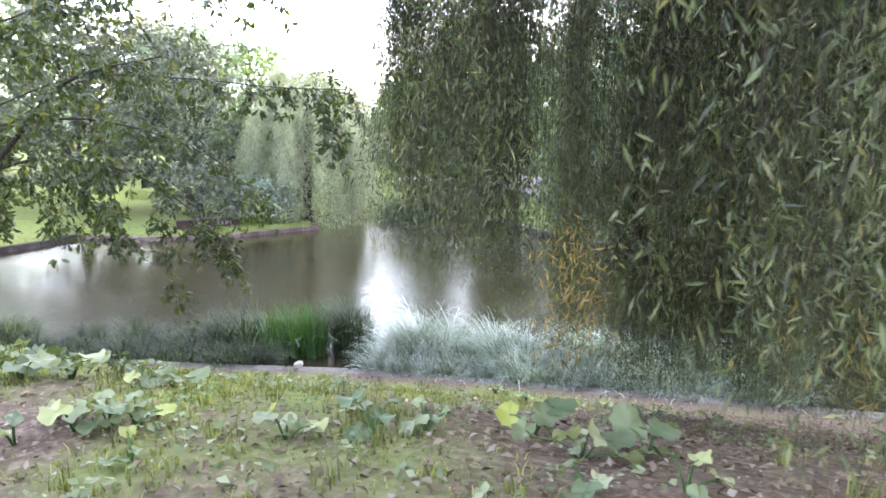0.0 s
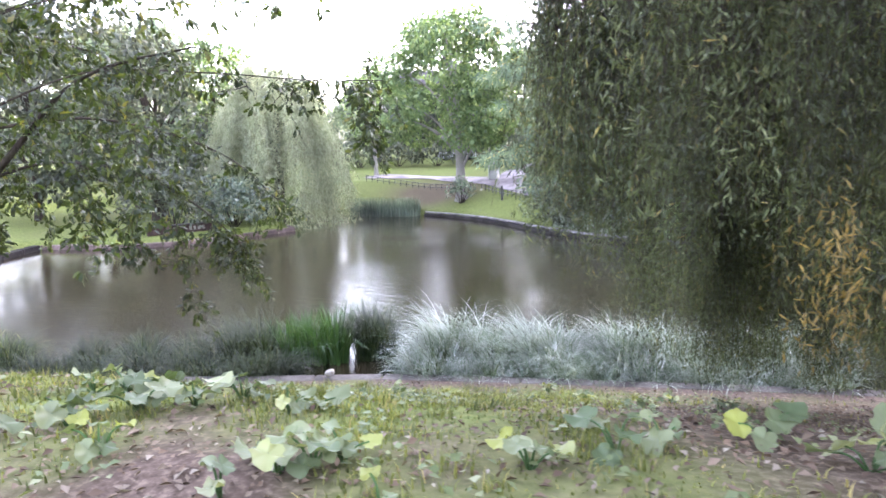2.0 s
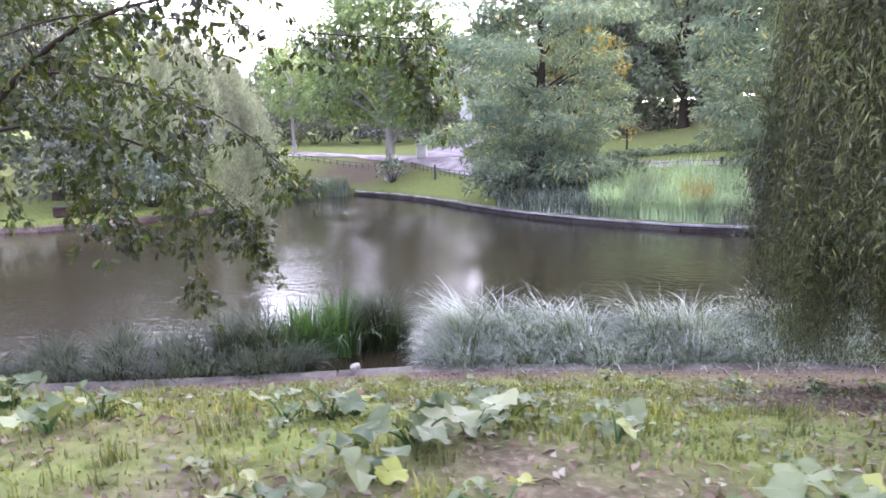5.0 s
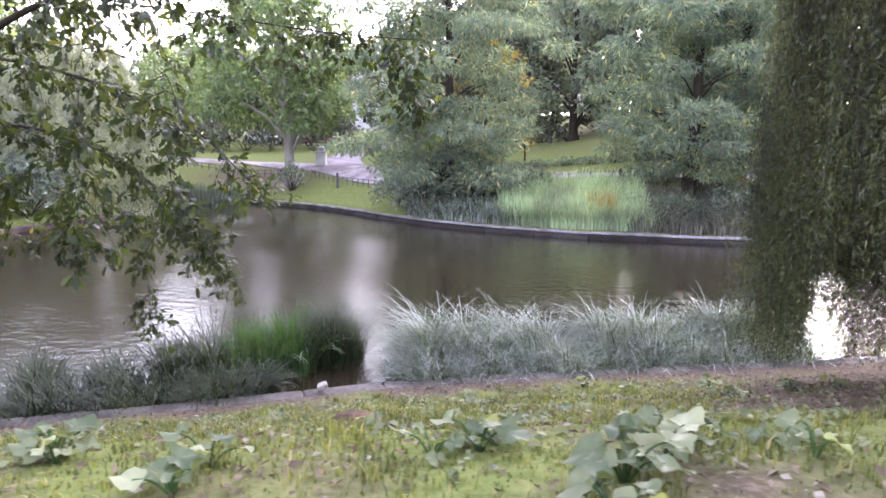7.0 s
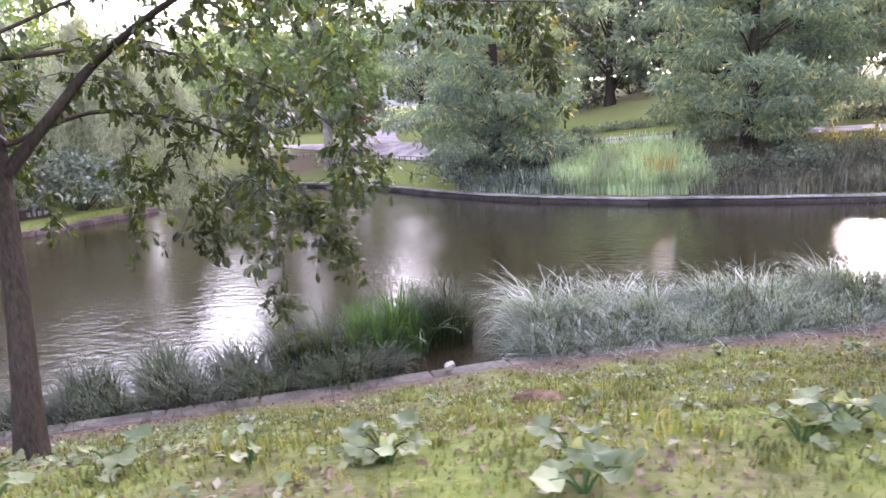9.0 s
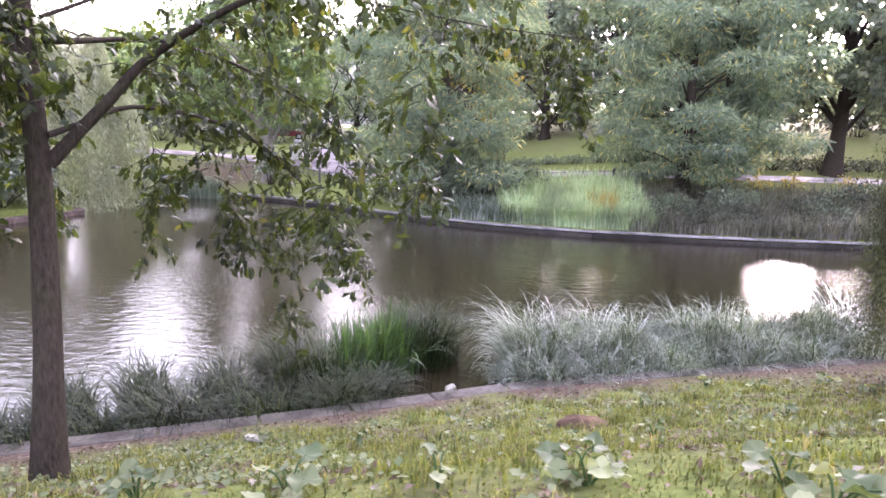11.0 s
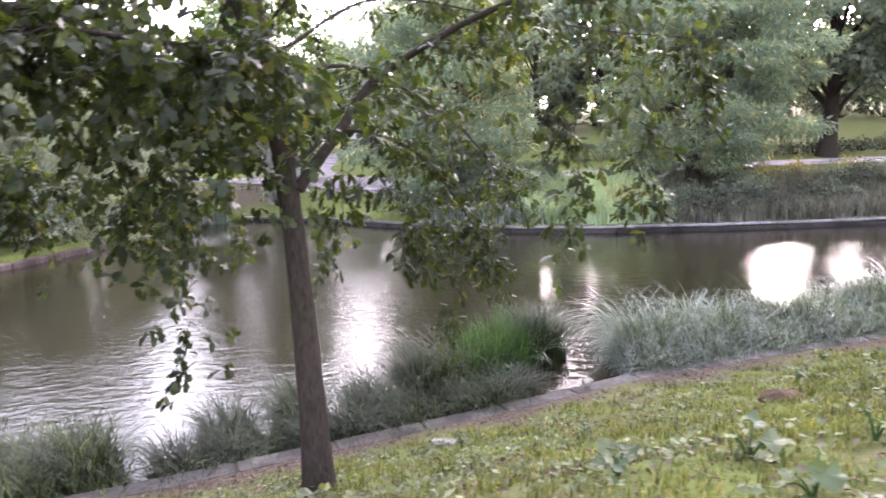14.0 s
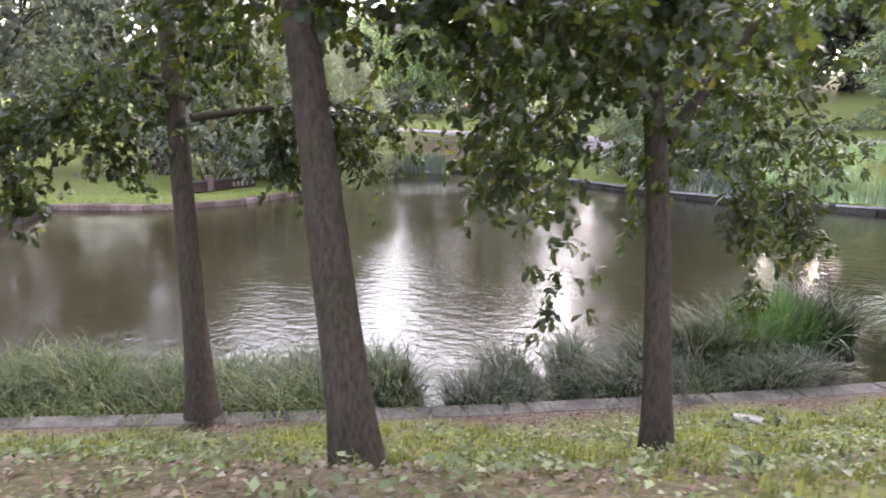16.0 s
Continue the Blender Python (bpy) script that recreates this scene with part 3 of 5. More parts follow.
def near_willow():
    """The weeping willow whose curtain hangs beside the walk."""
    cx, cy, rx, ry = 2.3, 6.85, 5.1, 3.6
    z0 = float(bank(cx, cy))
    tree = thing("weeping_willow", (cx, cy, z0), "large weeping willow with a dense hanging curtain of leaves", "tree")
    trunk = [tube_arrays(curve_points([(0, 0, -0.4), (0.15, 0.1, 1.8), (0.0, 0.3, 4.2), (0.2, 0.2, 7.5)], 8), 0.42, 0.2, 12, 0.08, 0.25)]
    for k in range(16):
        a = k * 0.41 * math.pi / 1.05
        e = np.array([rx * 0.8 * math.cos(a), ry * 0.8 * math.sin(a), 6.3 + 0.6 * math.sin(k * 2.1)])
        s = np.array([0.05, 0.25, 3.4 + 0.2 * (k % 5)])
        trunk.append(tube_arrays(curve_points([s, s * 0.4 + e * 0.6 + [0, 0, 1.0], e], 5), 0.12, 0.03, 6))
    for k, (v, f) in enumerate(trunk):
        mesh("limb" if k else "trunk", v, f, M_BARK, tree, smooth=True)
    ropes = 150
    n = 5700
    rope = rng.integers(0, ropes, n)
    rope_a, rope_r = np.where(rng.uniform(size=ropes) < 0.72, rng.uniform(1.3, 5.3, ropes), rng.uniform(0, 2 * math.pi, ropes)), rng.uniform(size=ropes)
    rope_a = rope_a + 0.05 * np.sin(13 * rope_a) + 0.04 * np.sin(29 * rope_a + 1)
    a = rope_a[rope] + rng.normal(size=n) * 0.016
    rad = np.where(rope_r < 0.8, 0.84 + 0.16 * rng.uniform(size=ropes), 0.4 + 0.4 * rng.uniform(size=ropes))[rope] + rng.normal(size=n) * 0.012
    rad = rad * (1 + 0.05 * np.sin(11 * a) + 0.04 * np.sin(23 * a + 2))
    ca, sa = np.cos(a), np.sin(a)
    sx, sy = rx * rad * np.sign(ca) * np.abs(ca) ** 0.5, ry * rad * np.sign(sa) * np.abs(sa) ** 0.5
    sx = np.where(sx < 0, sx * np.interp(sy, [-2.5, 0.0, 1.5, 3.0], [1.07, 0.98, 0.82, 0.78]), sx)
    sx = np.maximum(sx, -5.0 + 0.35 * rng.uniform(size=ropes)[rope])
    gz = bank(cx + sx, cy + sy) - z0
    low = gz + 0.2 + 1.0 * rng.uniform(size=ropes)[rope] ** 2 + 1.3 * rng.uniform(size=n) ** 2 + 0.85 * np.clip((1.0 - cx - sx) / 2, 0, 1) * np.clip((8.0 - cy - sy) / 2, 0.25, 1)
    top = 5.7 + rng.uniform(-0.8, 1.2, n) + 2.0 * (1 - rad)
    for qx, qy, qz in ((-0.15, 1.8, 0.7), (0.2, 2.05, 0.45), (0.45, 1.9, 0.3), (0.7, 2.2, 0.15), (0.0, 2.4, 0.35), (0.95, 2.0, 0.2), (0.5, 2.5, 0.1), (1.2, 2.3, 0.1)):
        near = rng.normal(size=(7, 2)) * 0.05 + [qx - cx, qy - cy]
        sx, sy = np.r_[sx, near[:, 0]], np.r_[sy, near[:, 1]]
        low, top = np.r_[low, qz - z0 + rng.uniform(0, 0.5, 7)], np.r_[top, np.full(7, 6.0)]
    (v, f), lines = strands(np.c_[sx * 0.93, sy * 0.93, top], low, 0.068, 0.04, 0.22, 0.14, np.c_[sx, sy] * 0.07)
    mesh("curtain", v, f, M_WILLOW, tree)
    v, f = twig_lines(lines)
    tagged(mesh("twig_mass", v, f, M_BARK, tree), kind="stuff")
    # added strands: their gold colour paints sunlight coming through the curtain
    gold = rng.normal(size=(26, 2)) * np.array([0.1, 0.14]) + np.array([-0.93 - cx, 3.55 - cy])
    gold = np.r_[gold, rng.normal(size=(10, 2)) * 0.1 + np.array([0.35 - cx, 3.4 - cy])]
    (v, f), _ = strands(np.c_[gold, rng.uniform(0.9, 1.25, len(gold)) - z0], rng.uniform(0.3, 0.7, len(gold)) - z0, 0.066, 0.034, 0.09, 0.06)
    tagged(mesh("sunlit_leaf_mass", v, f, M_WILLOW_SUNLIT, tree, label="hanging strands coloured gold as if sunlit"), kind="stuff")
    v, f = crown_leaves([(np.array([rx * 0.75 * math.cos(q * 0.7), ry * 0.75 * math.sin(q * 0.7), 7.0 + 0.8 * math.sin(q * 3.1)]), 1.5) for q in range(9)] + [(np.array([rx * 0.4 * math.cos(q * 1.05), ry * 0.4 * math.sin(q * 1.05), 8.2]), 1.7) for q in range(6)], 900, 0.2, 1.2)
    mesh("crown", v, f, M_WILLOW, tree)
    return tree


near_willow()


OAK_OUTLINE = ((0.16, 0.14), (0.34, 0.62), (0.46, 0.4), (0.64, 1.0), (0.76, 0.62), (0.9, 0.66))


def oak_arrays(p, d, length, width):
    """A lobed leaf at each point p along d, bowed down towards its tip."""
    n = len(p)
    d = unit(d)
    side = unit(np.cross(d, rng.normal(size=(n, 3)) * 0.7 + np.array([0, 0, 1.0])))
    up = np.cross(side, d)
    length, width = length[:, None], width[:, None]
    rows = [p]
    for u, w in OAK_OUTLINE:
        mid = p + d * length * u - up * length * 0.28 * u * u
        lift = up * width * 0.18 * w
        rows += [mid + side * width * 0.5 * w + lift, mid - side * width * 0.5 * w + lift]
    rows.append(p + d * length - up * length * 0.28)
    v = np.stack(rows, 1)
    k = v.shape[1]
    tri = [(0, 1, 2)]
    for q in range(len(OAK_OUTLINE) - 1):
        a = 1 + 2 * q
        tri += [(a, a + 2, a + 3), (a, a + 3, a + 1)]
    tri.append((k - 3, k - 1, k - 2))
    return v.reshape(-1, 3), (np.arange(n)[:, None, None] * k + np.array(tri)).reshape(-1, 3)


def twig_sprays(lines, per, length, droop, leaf_len, leaf_w, leaves, out):
    """Leafy twigs that leave the limbs and hang: leaves in loose bunches along each."""
    ps, ds, tw = [], [], []
    for line in lines:
        line = curve_points(line, 8)
        for k in range(per):
            f = rng.uniform(0.3, 1.0)
            s = line[min(len(line) - 1, int(f * len(line)))]
            d = rng.normal(size=3) * np.array([1, 1, 0.35])
            d = unit(d + np.array(out)) * length * rng.uniform(0.5, 1.15)
            t = np.linspace(0, 1, leaves)
            p = s + t[:, None] * d + np.c_[0 * t, 0 * t, -droop * t**1.7 * rng.uniform(0.5, 1.3)]
            tw.append(p[:: max(1, leaves // 4)])
            nodes = np.repeat(p[4::6], 7, 0)
            ps.append(nodes + rng.normal(size=nodes.shape) * 0.025)
            e = rng.normal(size=nodes.shape) * 0.62 + unit(d) * 0.45
            e[:, 2] -= 0.55
            ds.append(e)
    p, d = np.concatenate(ps), np.concatenate(ds)
    ln = leaf_len * rng.uniform(0.6, 1.25, len(p))
    return oak_arrays(p, d, ln, ln * leaf_w * 1.25), joined([tube_arrays(q, 0.006, 0.002, 3) for q in tw])


def bank_tree(base, trunk, r, limbs, label, per, length=0.9, droop=0.5, leaf_len=0.13, leaf_w=0.42, leaves=22, out=(0, 0, 0), dense=(), dense_per=0, crown=()):
    """A tree on the bank with a bare trunk, bowed limbs and hanging leafy sprays. All places are in the world."""
    base = np.array(base, float)
    tree = thing("bank_tree", tuple(base), label, "tree", "trees on the bank")
    tl = curve_points(np.array(trunk) - base, 8)
    v, f = tube_arrays(tl, r, r * 0.55, 14, 0.035, r * 0.55)
    mesh("trunk", v, f, M_BARK, tree, smooth=True)
    for line, r0, r1 in limbs:
        v, f = tube_arrays(curve_points(np.array(line) - base, 7), r0, r1, 8, 0.05)
        mesh("limb", v, f, M_BARK, tree, smooth=True)
    (v, f), (tv, tf) = twig_sprays([np.array(line) - base for line, _, _ in limbs], per, length, droop, leaf_len, leaf_w, leaves, out)
    mesh("foliage", v, f, M_OAK, tree)
    tagged(mesh("twig_mass", tv, tf, M_BARK, tree), kind="stuff")
    # unseen overhead canopy, added to keep sky light off the bank
    if crown:
        v, f = crown_leaves([(np.array(c) - base, q) for c, q in crown], 230, 0.15, 0.5, 0.7)
        mesh("crown", v, f, M_OAK, tree)
    if dense:
        (v, f), (tv, tf) = twig_sprays([np.array(q) - base for q in dense], dense_per, 0.4, 0.35, leaf_len, leaf_w, 14, (0, 0, -0.3))
        mesh("hanging_sprays", v, f, M_OAK, tree)
        tagged(mesh("twig_mass", tv, tf, M_BARK, tree), kind="stuff")
    return tree


bank_tree((-11.55, 5.52, -1.85), [(-11.55, 5.52, -1.95), (-11.62, 5.8, -0.3), (-11.72, 6.0, 1.1), (-11.95, 6.3, 3.0), (-11.9, 6.6, 5.5)], 0.125, [
    ([(-11.62, 5.98, 0.95), (-11.2, 6.2, 1.5), (-10.85, 6.4, 1.95), (-9.95, 6.3, 2.45), (-9.05, 6.35, 2.75), (-7.9, 6.7, 2.95)], 0.062, 0.012),
    ([(-11.73, 6.05, 1.5), (-11.9, 6.0, 2.1), (-12.15, 6.05, 2.9), (-12.45, 6.2, 4.5)], 0.036, 0.016),
    ([(-11.62, 6.0, 1.2), (-11.2, 7.0, 1.5), (-10.4, 8.1, 1.2), (-9.7, 9.0, 0.3), (-9.35, 9.3, -0.5)], 0.03, 0.006),
    ([(-11.65, 6.1, 1.6), (-12.3, 6.6, 2.0), (-13.3, 7.0, 1.8)], 0.03, 0.008),
    ([(-11.7, 6.15, 2.2), (-10.8, 7.4, 2.9), (-9.3, 8.4, 2.9), (-7.6, 8.7, 2.7), (-6.2, 8.8, 2.6)], 0.018, 0.006),
    ([(-11.7, 6.15, 2.0), (-11.0, 7.8, 2.2), (-9.8, 9.2, 1.6), (-8.9, 9.8, 0.6)], 0.03, 0.008),
    ([(-11.8, 6.3, 3.0), (-12.2, 7.5, 3.6), (-12.0, 9.2, 3.4)], 0.04, 0.01),
    ([(-11.75, 6.2, 2.5), (-10.9, 5.6, 3.1), (-9.4, 5.3, 3.3), (-7.5, 5.6, 3.5)], 0.016, 0.006),
    ([(-11.85, 6.4, 3.6), (-10.0, 7.3, 4.2), (-7.0, 8.0, 4.1)], 0.02, 0.006),
], "slender dark-barked tree with drooping leafy branches on the pond bank", 42, 0.85, 0.55, 0.14, 0.36, 22, (0.1, 0.1, -0.1), [
    [(-11.2, 7.0, 1.5), (-11.4, 7.8, 0.8), (-11.6, 8.2, 0.0)],
    [(-12.3, 6.6, 2.0), (-12.6, 7.4, 1.2), (-12.7, 8.0, 0.3)],
    [(-13.3, 7.0, 1.8), (-13.5, 7.3, 0.9), (-13.4, 7.4, 0.1)],
    [(-12.9, 6.6, 1.9), (-13.0, 6.8, 1.0), (-12.9, 6.9, 0.3)],
    [(-6.8, 8.6, 2.7), (-6.5, 8.7, 2.2), (-6.4, 8.7, 1.7)],
    [(-10.4, 8.0, 1.2), (-10.2, 8.4, 0.2), (-9.98, 8.6, -1.25)],
    [(-9.9, 8.8, 0.8), (-9.5, 9.2, 0.1), (-9.3, 9.35, -0.6)],
    [(-9.15, 6.1, 2.7), (-9.12, 5.85, 1.6), (-9.1, 5.8, 0.6)],
    [(-8.5, 6.4, 2.9), (-8.42, 6.05, 1.6), (-8.4, 6.0, 0.65)],
    [(-10.9, 7.0, 1.4), (-10.6, 7.6, 0.6), (-10.4, 7.9, 0.0)],
], 20)

bank_tree((-13.75, 3.8, -1.25), [(-13.72, 3.75, -1.35), (-13.95, 3.95, 0.2), (-14.22, 4.2, 1.8), (-14.7, 4.5, 4.5)], 0.165, [
    ([(-13.95, 4.1, 1.9), (-13.2, 4.7, 2.3), (-12.4, 5.2, 2.0), (-11.6, 5.6, 1.9)], 0.04, 0.01),
    ([(-14.0, 4.2, 2.1), (-14.7, 4.6, 2.4), (-15.6, 5.2, 2.1)], 0.04, 0.01),
    ([(-14.0, 4.2, 2.4), (-13.4, 5.4, 2.8), (-12.9, 6.6, 2.3)], 0.04, 0.01),
    ([(-14.05, 4.2, 2.6), (-13.4, 3.6, 2.9), (-12.4, 3.3, 2.8)], 0.04, 0.01),
    ([(-14.1, 4.2, 1.9), (-13.1, 4.4, 2.1), (-12.2, 4.4, 2.0), (-11.5, 4.6, 1.9)], 0.03, 0.008),
    ([(-14.1, 4.2, 2.3), (-13.5, 4.9, 2.3), (-12.8, 5.3, 2.2)], 0.03, 0.008),
], "thick-trunked bank tree with a low dark leafy crown", 44, 0.9, 0.6, 0.12, 0.46, 24, (0, 0.1, -0.1), [
    [(-12.6, 5.2, 1.8), (-12.45, 5.2, 0.8), (-12.42, 5.19, -0.35)],
    [(-13.2, 5.4, 1.9), (-13.0, 5.5, 1.2), (-12.9, 5.6, 0.6)],
# last list: crown clumps above the view, spread wide to shade the ground
], 20, [((-14.6, 4.3, 4.4), 1.6), ((-13.2, 4.0, 4.3), 1.5), ((-14.2, 2.8, 4.4), 1.5), ((-15.8, 4.0, 4.3), 1.5), ((-14.0, 5.6, 4.2), 1.4), ((-12.6, 2.6, 4.4), 1.3), ((-15.2, 2.4, 4.5), 1.4), ((-14.6, 4.4, 5.8), 1.7), ((-13.4, 1.2, 4.6), 1.4), ((-16.4, 2.6, 4.4), 1.4), ((-16.6, 0.8, 4.6), 1.6), ((-15.0, 0.2, 4.8), 1.5), ((-18.0, 1.8, 4.5), 1.6)])

bank_tree((-16.64, 6.50, -2.3), [(-16.64, 6.45, -2.4), (-16.79, 6.65, -0.3), (-16.96, 6.85, 1.8), (-17.24, 7.15, 5.0)], 0.15, [
    ([(-16.69, 6.75, 1.3), (-17.44, 6.55, 1.7), (-17.94, 6.35, 1.2), (-18.74, 6.15, 0.9)], 0.05, 0.012),
    ([(-16.69, 6.75, 1.1), (-16.14, 7.35, 1.2), (-15.44, 7.95, 1.3), (-14.74, 8.35, 1.0)], 0.05, 0.012),
    ([(-16.74, 6.85, 1.8), (-17.14, 7.95, 2.2), (-16.74, 9.15, 1.7)], 0.04, 0.01),
    ([(-16.74, 6.85, 2.2), (-15.74, 6.55, 2.8), (-14.74, 7.15, 2.7)], 0.04, 0.01),
], "brown-trunked bank tree with low forking limbs", 62, 0.9, 0.5, 0.12, 0.46, 24, dense=[
    [(-17.4, 6.6, 1.6), (-17.6, 6.7, 1.0), (-17.7, 6.8, 0.5)],
    [(-18.5, 6.2, 1.0), (-18.7, 6.3, 0.5), (-18.8, 6.4, 0.1)],
    [(-19.3, 6.3, 1.6), (-19.5, 6.4, 0.9), (-19.6, 6.5, 0.3)],
    [(-16.1, 7.3, 1.2), (-16.0, 7.5, 0.8), (-15.9, 7.6, 0.4)],
    [(-15.3, 8.0, 1.3), (-15.2, 8.2, 0.9), (-15.1, 8.3, 0.5)],
# crown clumps here are out of view too, added for their shade
], dense_per=24, crown=[((-17.0, 6.9, 4.6), 1.7), ((-15.8, 6.6, 4.2), 1.4), ((-18.4, 6.6, 4.2), 1.5), ((-17.2, 8.2, 4.2), 1.4), ((-17.4, 5.4, 4.4), 1.5), ((-18.8, 5.0, 4.4), 1.4), ((-17.2, 7.1, 6.2), 1.6), ((-19.6, 3.6, 4.2), 1.6), ((-20.2, 6.0, 4.0), 1.6), ((-15.4, 8.6, 3.9), 1.3)])


# ---- sedges and irises at the water's edge ----
def tussock(x, y, r, tall, n, mat, label, name="sedge_tussock", lean=1.1, width=0.028, z=WATER - 0.1, bias=None, group="sedges along the pond edge"):
    a = rng.uniform(0, 2 * math.pi, n)
    q = r * np.sqrt(rng.uniform(size=n)) * 0.75
    p = np.c_[q * np.cos(a), q * np.sin(a), np.zeros(n)]
    head = a + rng.normal(size=n) * 0.7
    if bias is not None:
        head = np.where(rng.uniform(size=n) < 0.45, bias + rng.normal(size=n) * 0.5, head)
    h = tall * rng.uniform(0.45, 1.2, n)
    v, f = blade_arrays(p, head, h * 1.5, lean * (0.5 + 0.6 * q / (0.75 * r)) * rng.uniform(0.65, 1.35, n), width * rng.uniform(0.6, 1.3, n), 6)
    ob = mesh(name, v, f, mat)
    ob.location = (x, y, z)
    return tagged(ob, label, "sedge", group)


for x in np.arange(-23.5, -14.6, 0.62):
    k = near_kerb(x)
    for o, h in ((0.55, 0.56), (1.25, 0.68)):
        tussock(x + rng.uniform(-0.2, 0.2), k + o + rng.uniform(-0.1, 0.15), 0.66, h * rng.uniform(0.85, 1.2), 420, M_SEDGE_LIT, "arching sedge tussock at the pond edge, coloured light green as if lit", lean=1.6, width=0.02, bias=2.6)
for x, o, h in ((-15.0, 0.6, 0.58), (-14.75, 0.95, 0.66)):
    tussock(x, near_kerb(x) + o, 0.45, h, 420, M_SEDGE, "dark green sedge tussock at the end of the row", lean=1.0, width=0.02, bias=2.6)
for x in np.arange(-13.6, -9.2, 0.55):
    k = near_kerb(x)
    tussock(x + rng.uniform(-0.15, 0.15), k + 0.55 + rng.uniform(-0.1, 0.1), 0.52, rng.uniform(0.42, 0.66), 460, M_SEDGE, "arching dark green sedge tussock at the pond edge", lean=1.4, width=0.02, bias=2.6)
for x, o, h in ((-13.2, 1.3, 0.62), (-12.3, 1.5, 0.72), (-11.2, 1.35, 0.66), (-10.4, 1.5, 0.9), (-9.9, 1.6, 0.98)):
    tussock(x, near_kerb(x) + o, 0.5, h, 520, M_SEDGE, "rounded sedge tussock standing in the water", lean=1.25, width=0.02, bias=2.6)
for x in (-9.5, -9.25, -9.0):
    tussock(x, near_kerb(x) + 0.5 + 0.25 * (x + 9.5), 0.42, 0.6, 420, M_SEDGE, "arching dark green sedge tussock at the pond edge", lean=1.4, width=0.02, bias=0.4)
IRIS_LEAVES = []
for lean in (0.12, 0.25, 0.4, 0.6, 0.9, 1.35):
    v, f = blade_arrays(np.zeros((1, 3)), np.zeros(1), 1.0, lean, 0.062, 7)
    sample = mesh("leaf", v, f, M_IRIS)
    IRIS_LEAVES.append(sample.data)
    bpy.data.objects.remove(sample)


def iris_clump(x, y, tall, r):
    """Upright sword leaves, the outer ones bent over, each a leaf of its own round a dense heart."""
    clump = thing("iris_clump", (x, y, WATER - 0.1), "upright bright green iris clump standing in the water", "iris", "iris clumps")
    n = 60
    a = rng.uniform(0, 2 * math.pi, n)
    q = r * 0.8 * np.sqrt(rng.uniform(size=n))
    v, f = blade_arrays(np.c_[q * np.cos(a), q * np.sin(a), 0 * a], a, tall * rng.uniform(0.7, 1.25, n), rng.uniform(0.1, 0.6, n), rng.uniform(0.025, 0.045, n), 5)
    tagged(mesh("leaf_mass", v, f, M_IRIS, clump), kind="stuff")
    for k in range(56):
        a = k * 2.4 + rng.uniform(-0.4, 0.4)
        f = math.sqrt(k / 56)
        ob = new("leaf", IRIS_LEAVES[min(5, int(6.2 * f * f + rng.uniform(0, 1.2)))])
        ob.parent = clump
        ob.matrix_basis = Matrix.LocRotScale((r * f * math.cos(a), r * f * math.sin(a), 0), Euler((0, 0, a + rng.normal() * 0.5)), (tall * rng.uniform(0.9, 1.3), rng.uniform(0.7, 1.0), tall * rng.uniform(0.9, 1.3)))


for x, y, h, r in ((-9.5, 10.55, 0.95, 0.36), (-9.1, 10.7, 1.05, 0.38), (-8.7, 10.95, 1.1, 0.38), (-8.95, 11.35, 1.1, 0.38), (-9.5, 11.05, 1.0, 0.36)):
    iris_clump(x, y, h, r)
for x, y, h in ((-8.1, 11.35, 0.92), (-8.3, 11.75, 0.9), (-7.9, 11.65, 0.84)):
    tussock(x, y, 0.42, h, 480, M_SEDGE, "tall rounded dark sedge tussock beside the irises", lean=0.95, width=0.018, bias=2.6)
for x in np.arange(-6.6, 0.9, 0.5):
    k = near_kerb(x)
    for o, h in ((0.5, 0.56), (1.1, 0.78), (1.7, 0.9)):
        tussock(x + 0.12 * o + rng.uniform(-0.2, 0.2), k + o + rng.uniform(-0.12, 0.12), 0.52, h * rng.uniform(0.75, 1.25), 420, M_SEDGE_GREY, "silvery grey-green sedge tussock bent over the pond edge", lean=1.35, width=0.021, bias=3.3)


# ---- lawn ----
def scatter(n, x0, x1, y0, y1):
    x, y = rng.uniform(x0, x1, n), rng.uniform(y0, y1, n)
    return x, y


x, y = scatter(270000, -24, 6, 0.4, 11.5)
s = y / near_kerb(x)
keep = (s < 0.955) & (rng.uniform(size=len(x)) < turf(x, y) ** 1.4)
keep &= rng.uniform(size=len(x)) < np.clip(1.25 - 0.07 * y, 0.3, 1)
x, y = x[keep], y[keep]
n = len(x)
tuft = np.clip(0.6 + 0.7 * waves(x, y, 2.2, 4.0), 0.3, 1.5)
v, f = blade_arrays(np.c_[x, y, bank(x, y) - 0.01], rng.uniform(0, 6.28, n), rng.uniform(0.05, 0.14, n) * tuft, rng.uniform(0.3, 1.3, n), rng.uniform(0.008, 0.018, n), 2)
tagged(mesh("grass", v, f, M_GRASS), "short uneven lawn grass on the bank", "grass", kind="stuff")
# taller tufts of grass
cx, cy = scatter(1900, -24, 6, 0.6, 10)
keep = (cy / near_kerb(cx) < 0.93) & (rng.uniform(size=len(cx)) < turf(cx, cy))
cx, cy = cx[keep], cy[keep]
per = 26
x, y = np.repeat(cx, per) + rng.normal(size=len(cx) * per) * 0.045, np.repeat(cy, per) + rng.normal(size=len(cx) * per) * 0.045
n = len(x)
v, f = blade_arrays(np.c_[x, y, bank(x, y) - 0.01], rng.uniform(0, 6.28, n), np.repeat(rng.uniform(0.08, 0.2, len(cx)), per) * rng.uniform(0.6, 1.1, n), rng.uniform(0.2, 1.1, n), rng.uniform(0.006, 0.012, n), 3)
tagged(mesh("grass_tufts", v, f, M_GRASS), "taller tufts of grass in the lawn", "grass", kind="stuff")
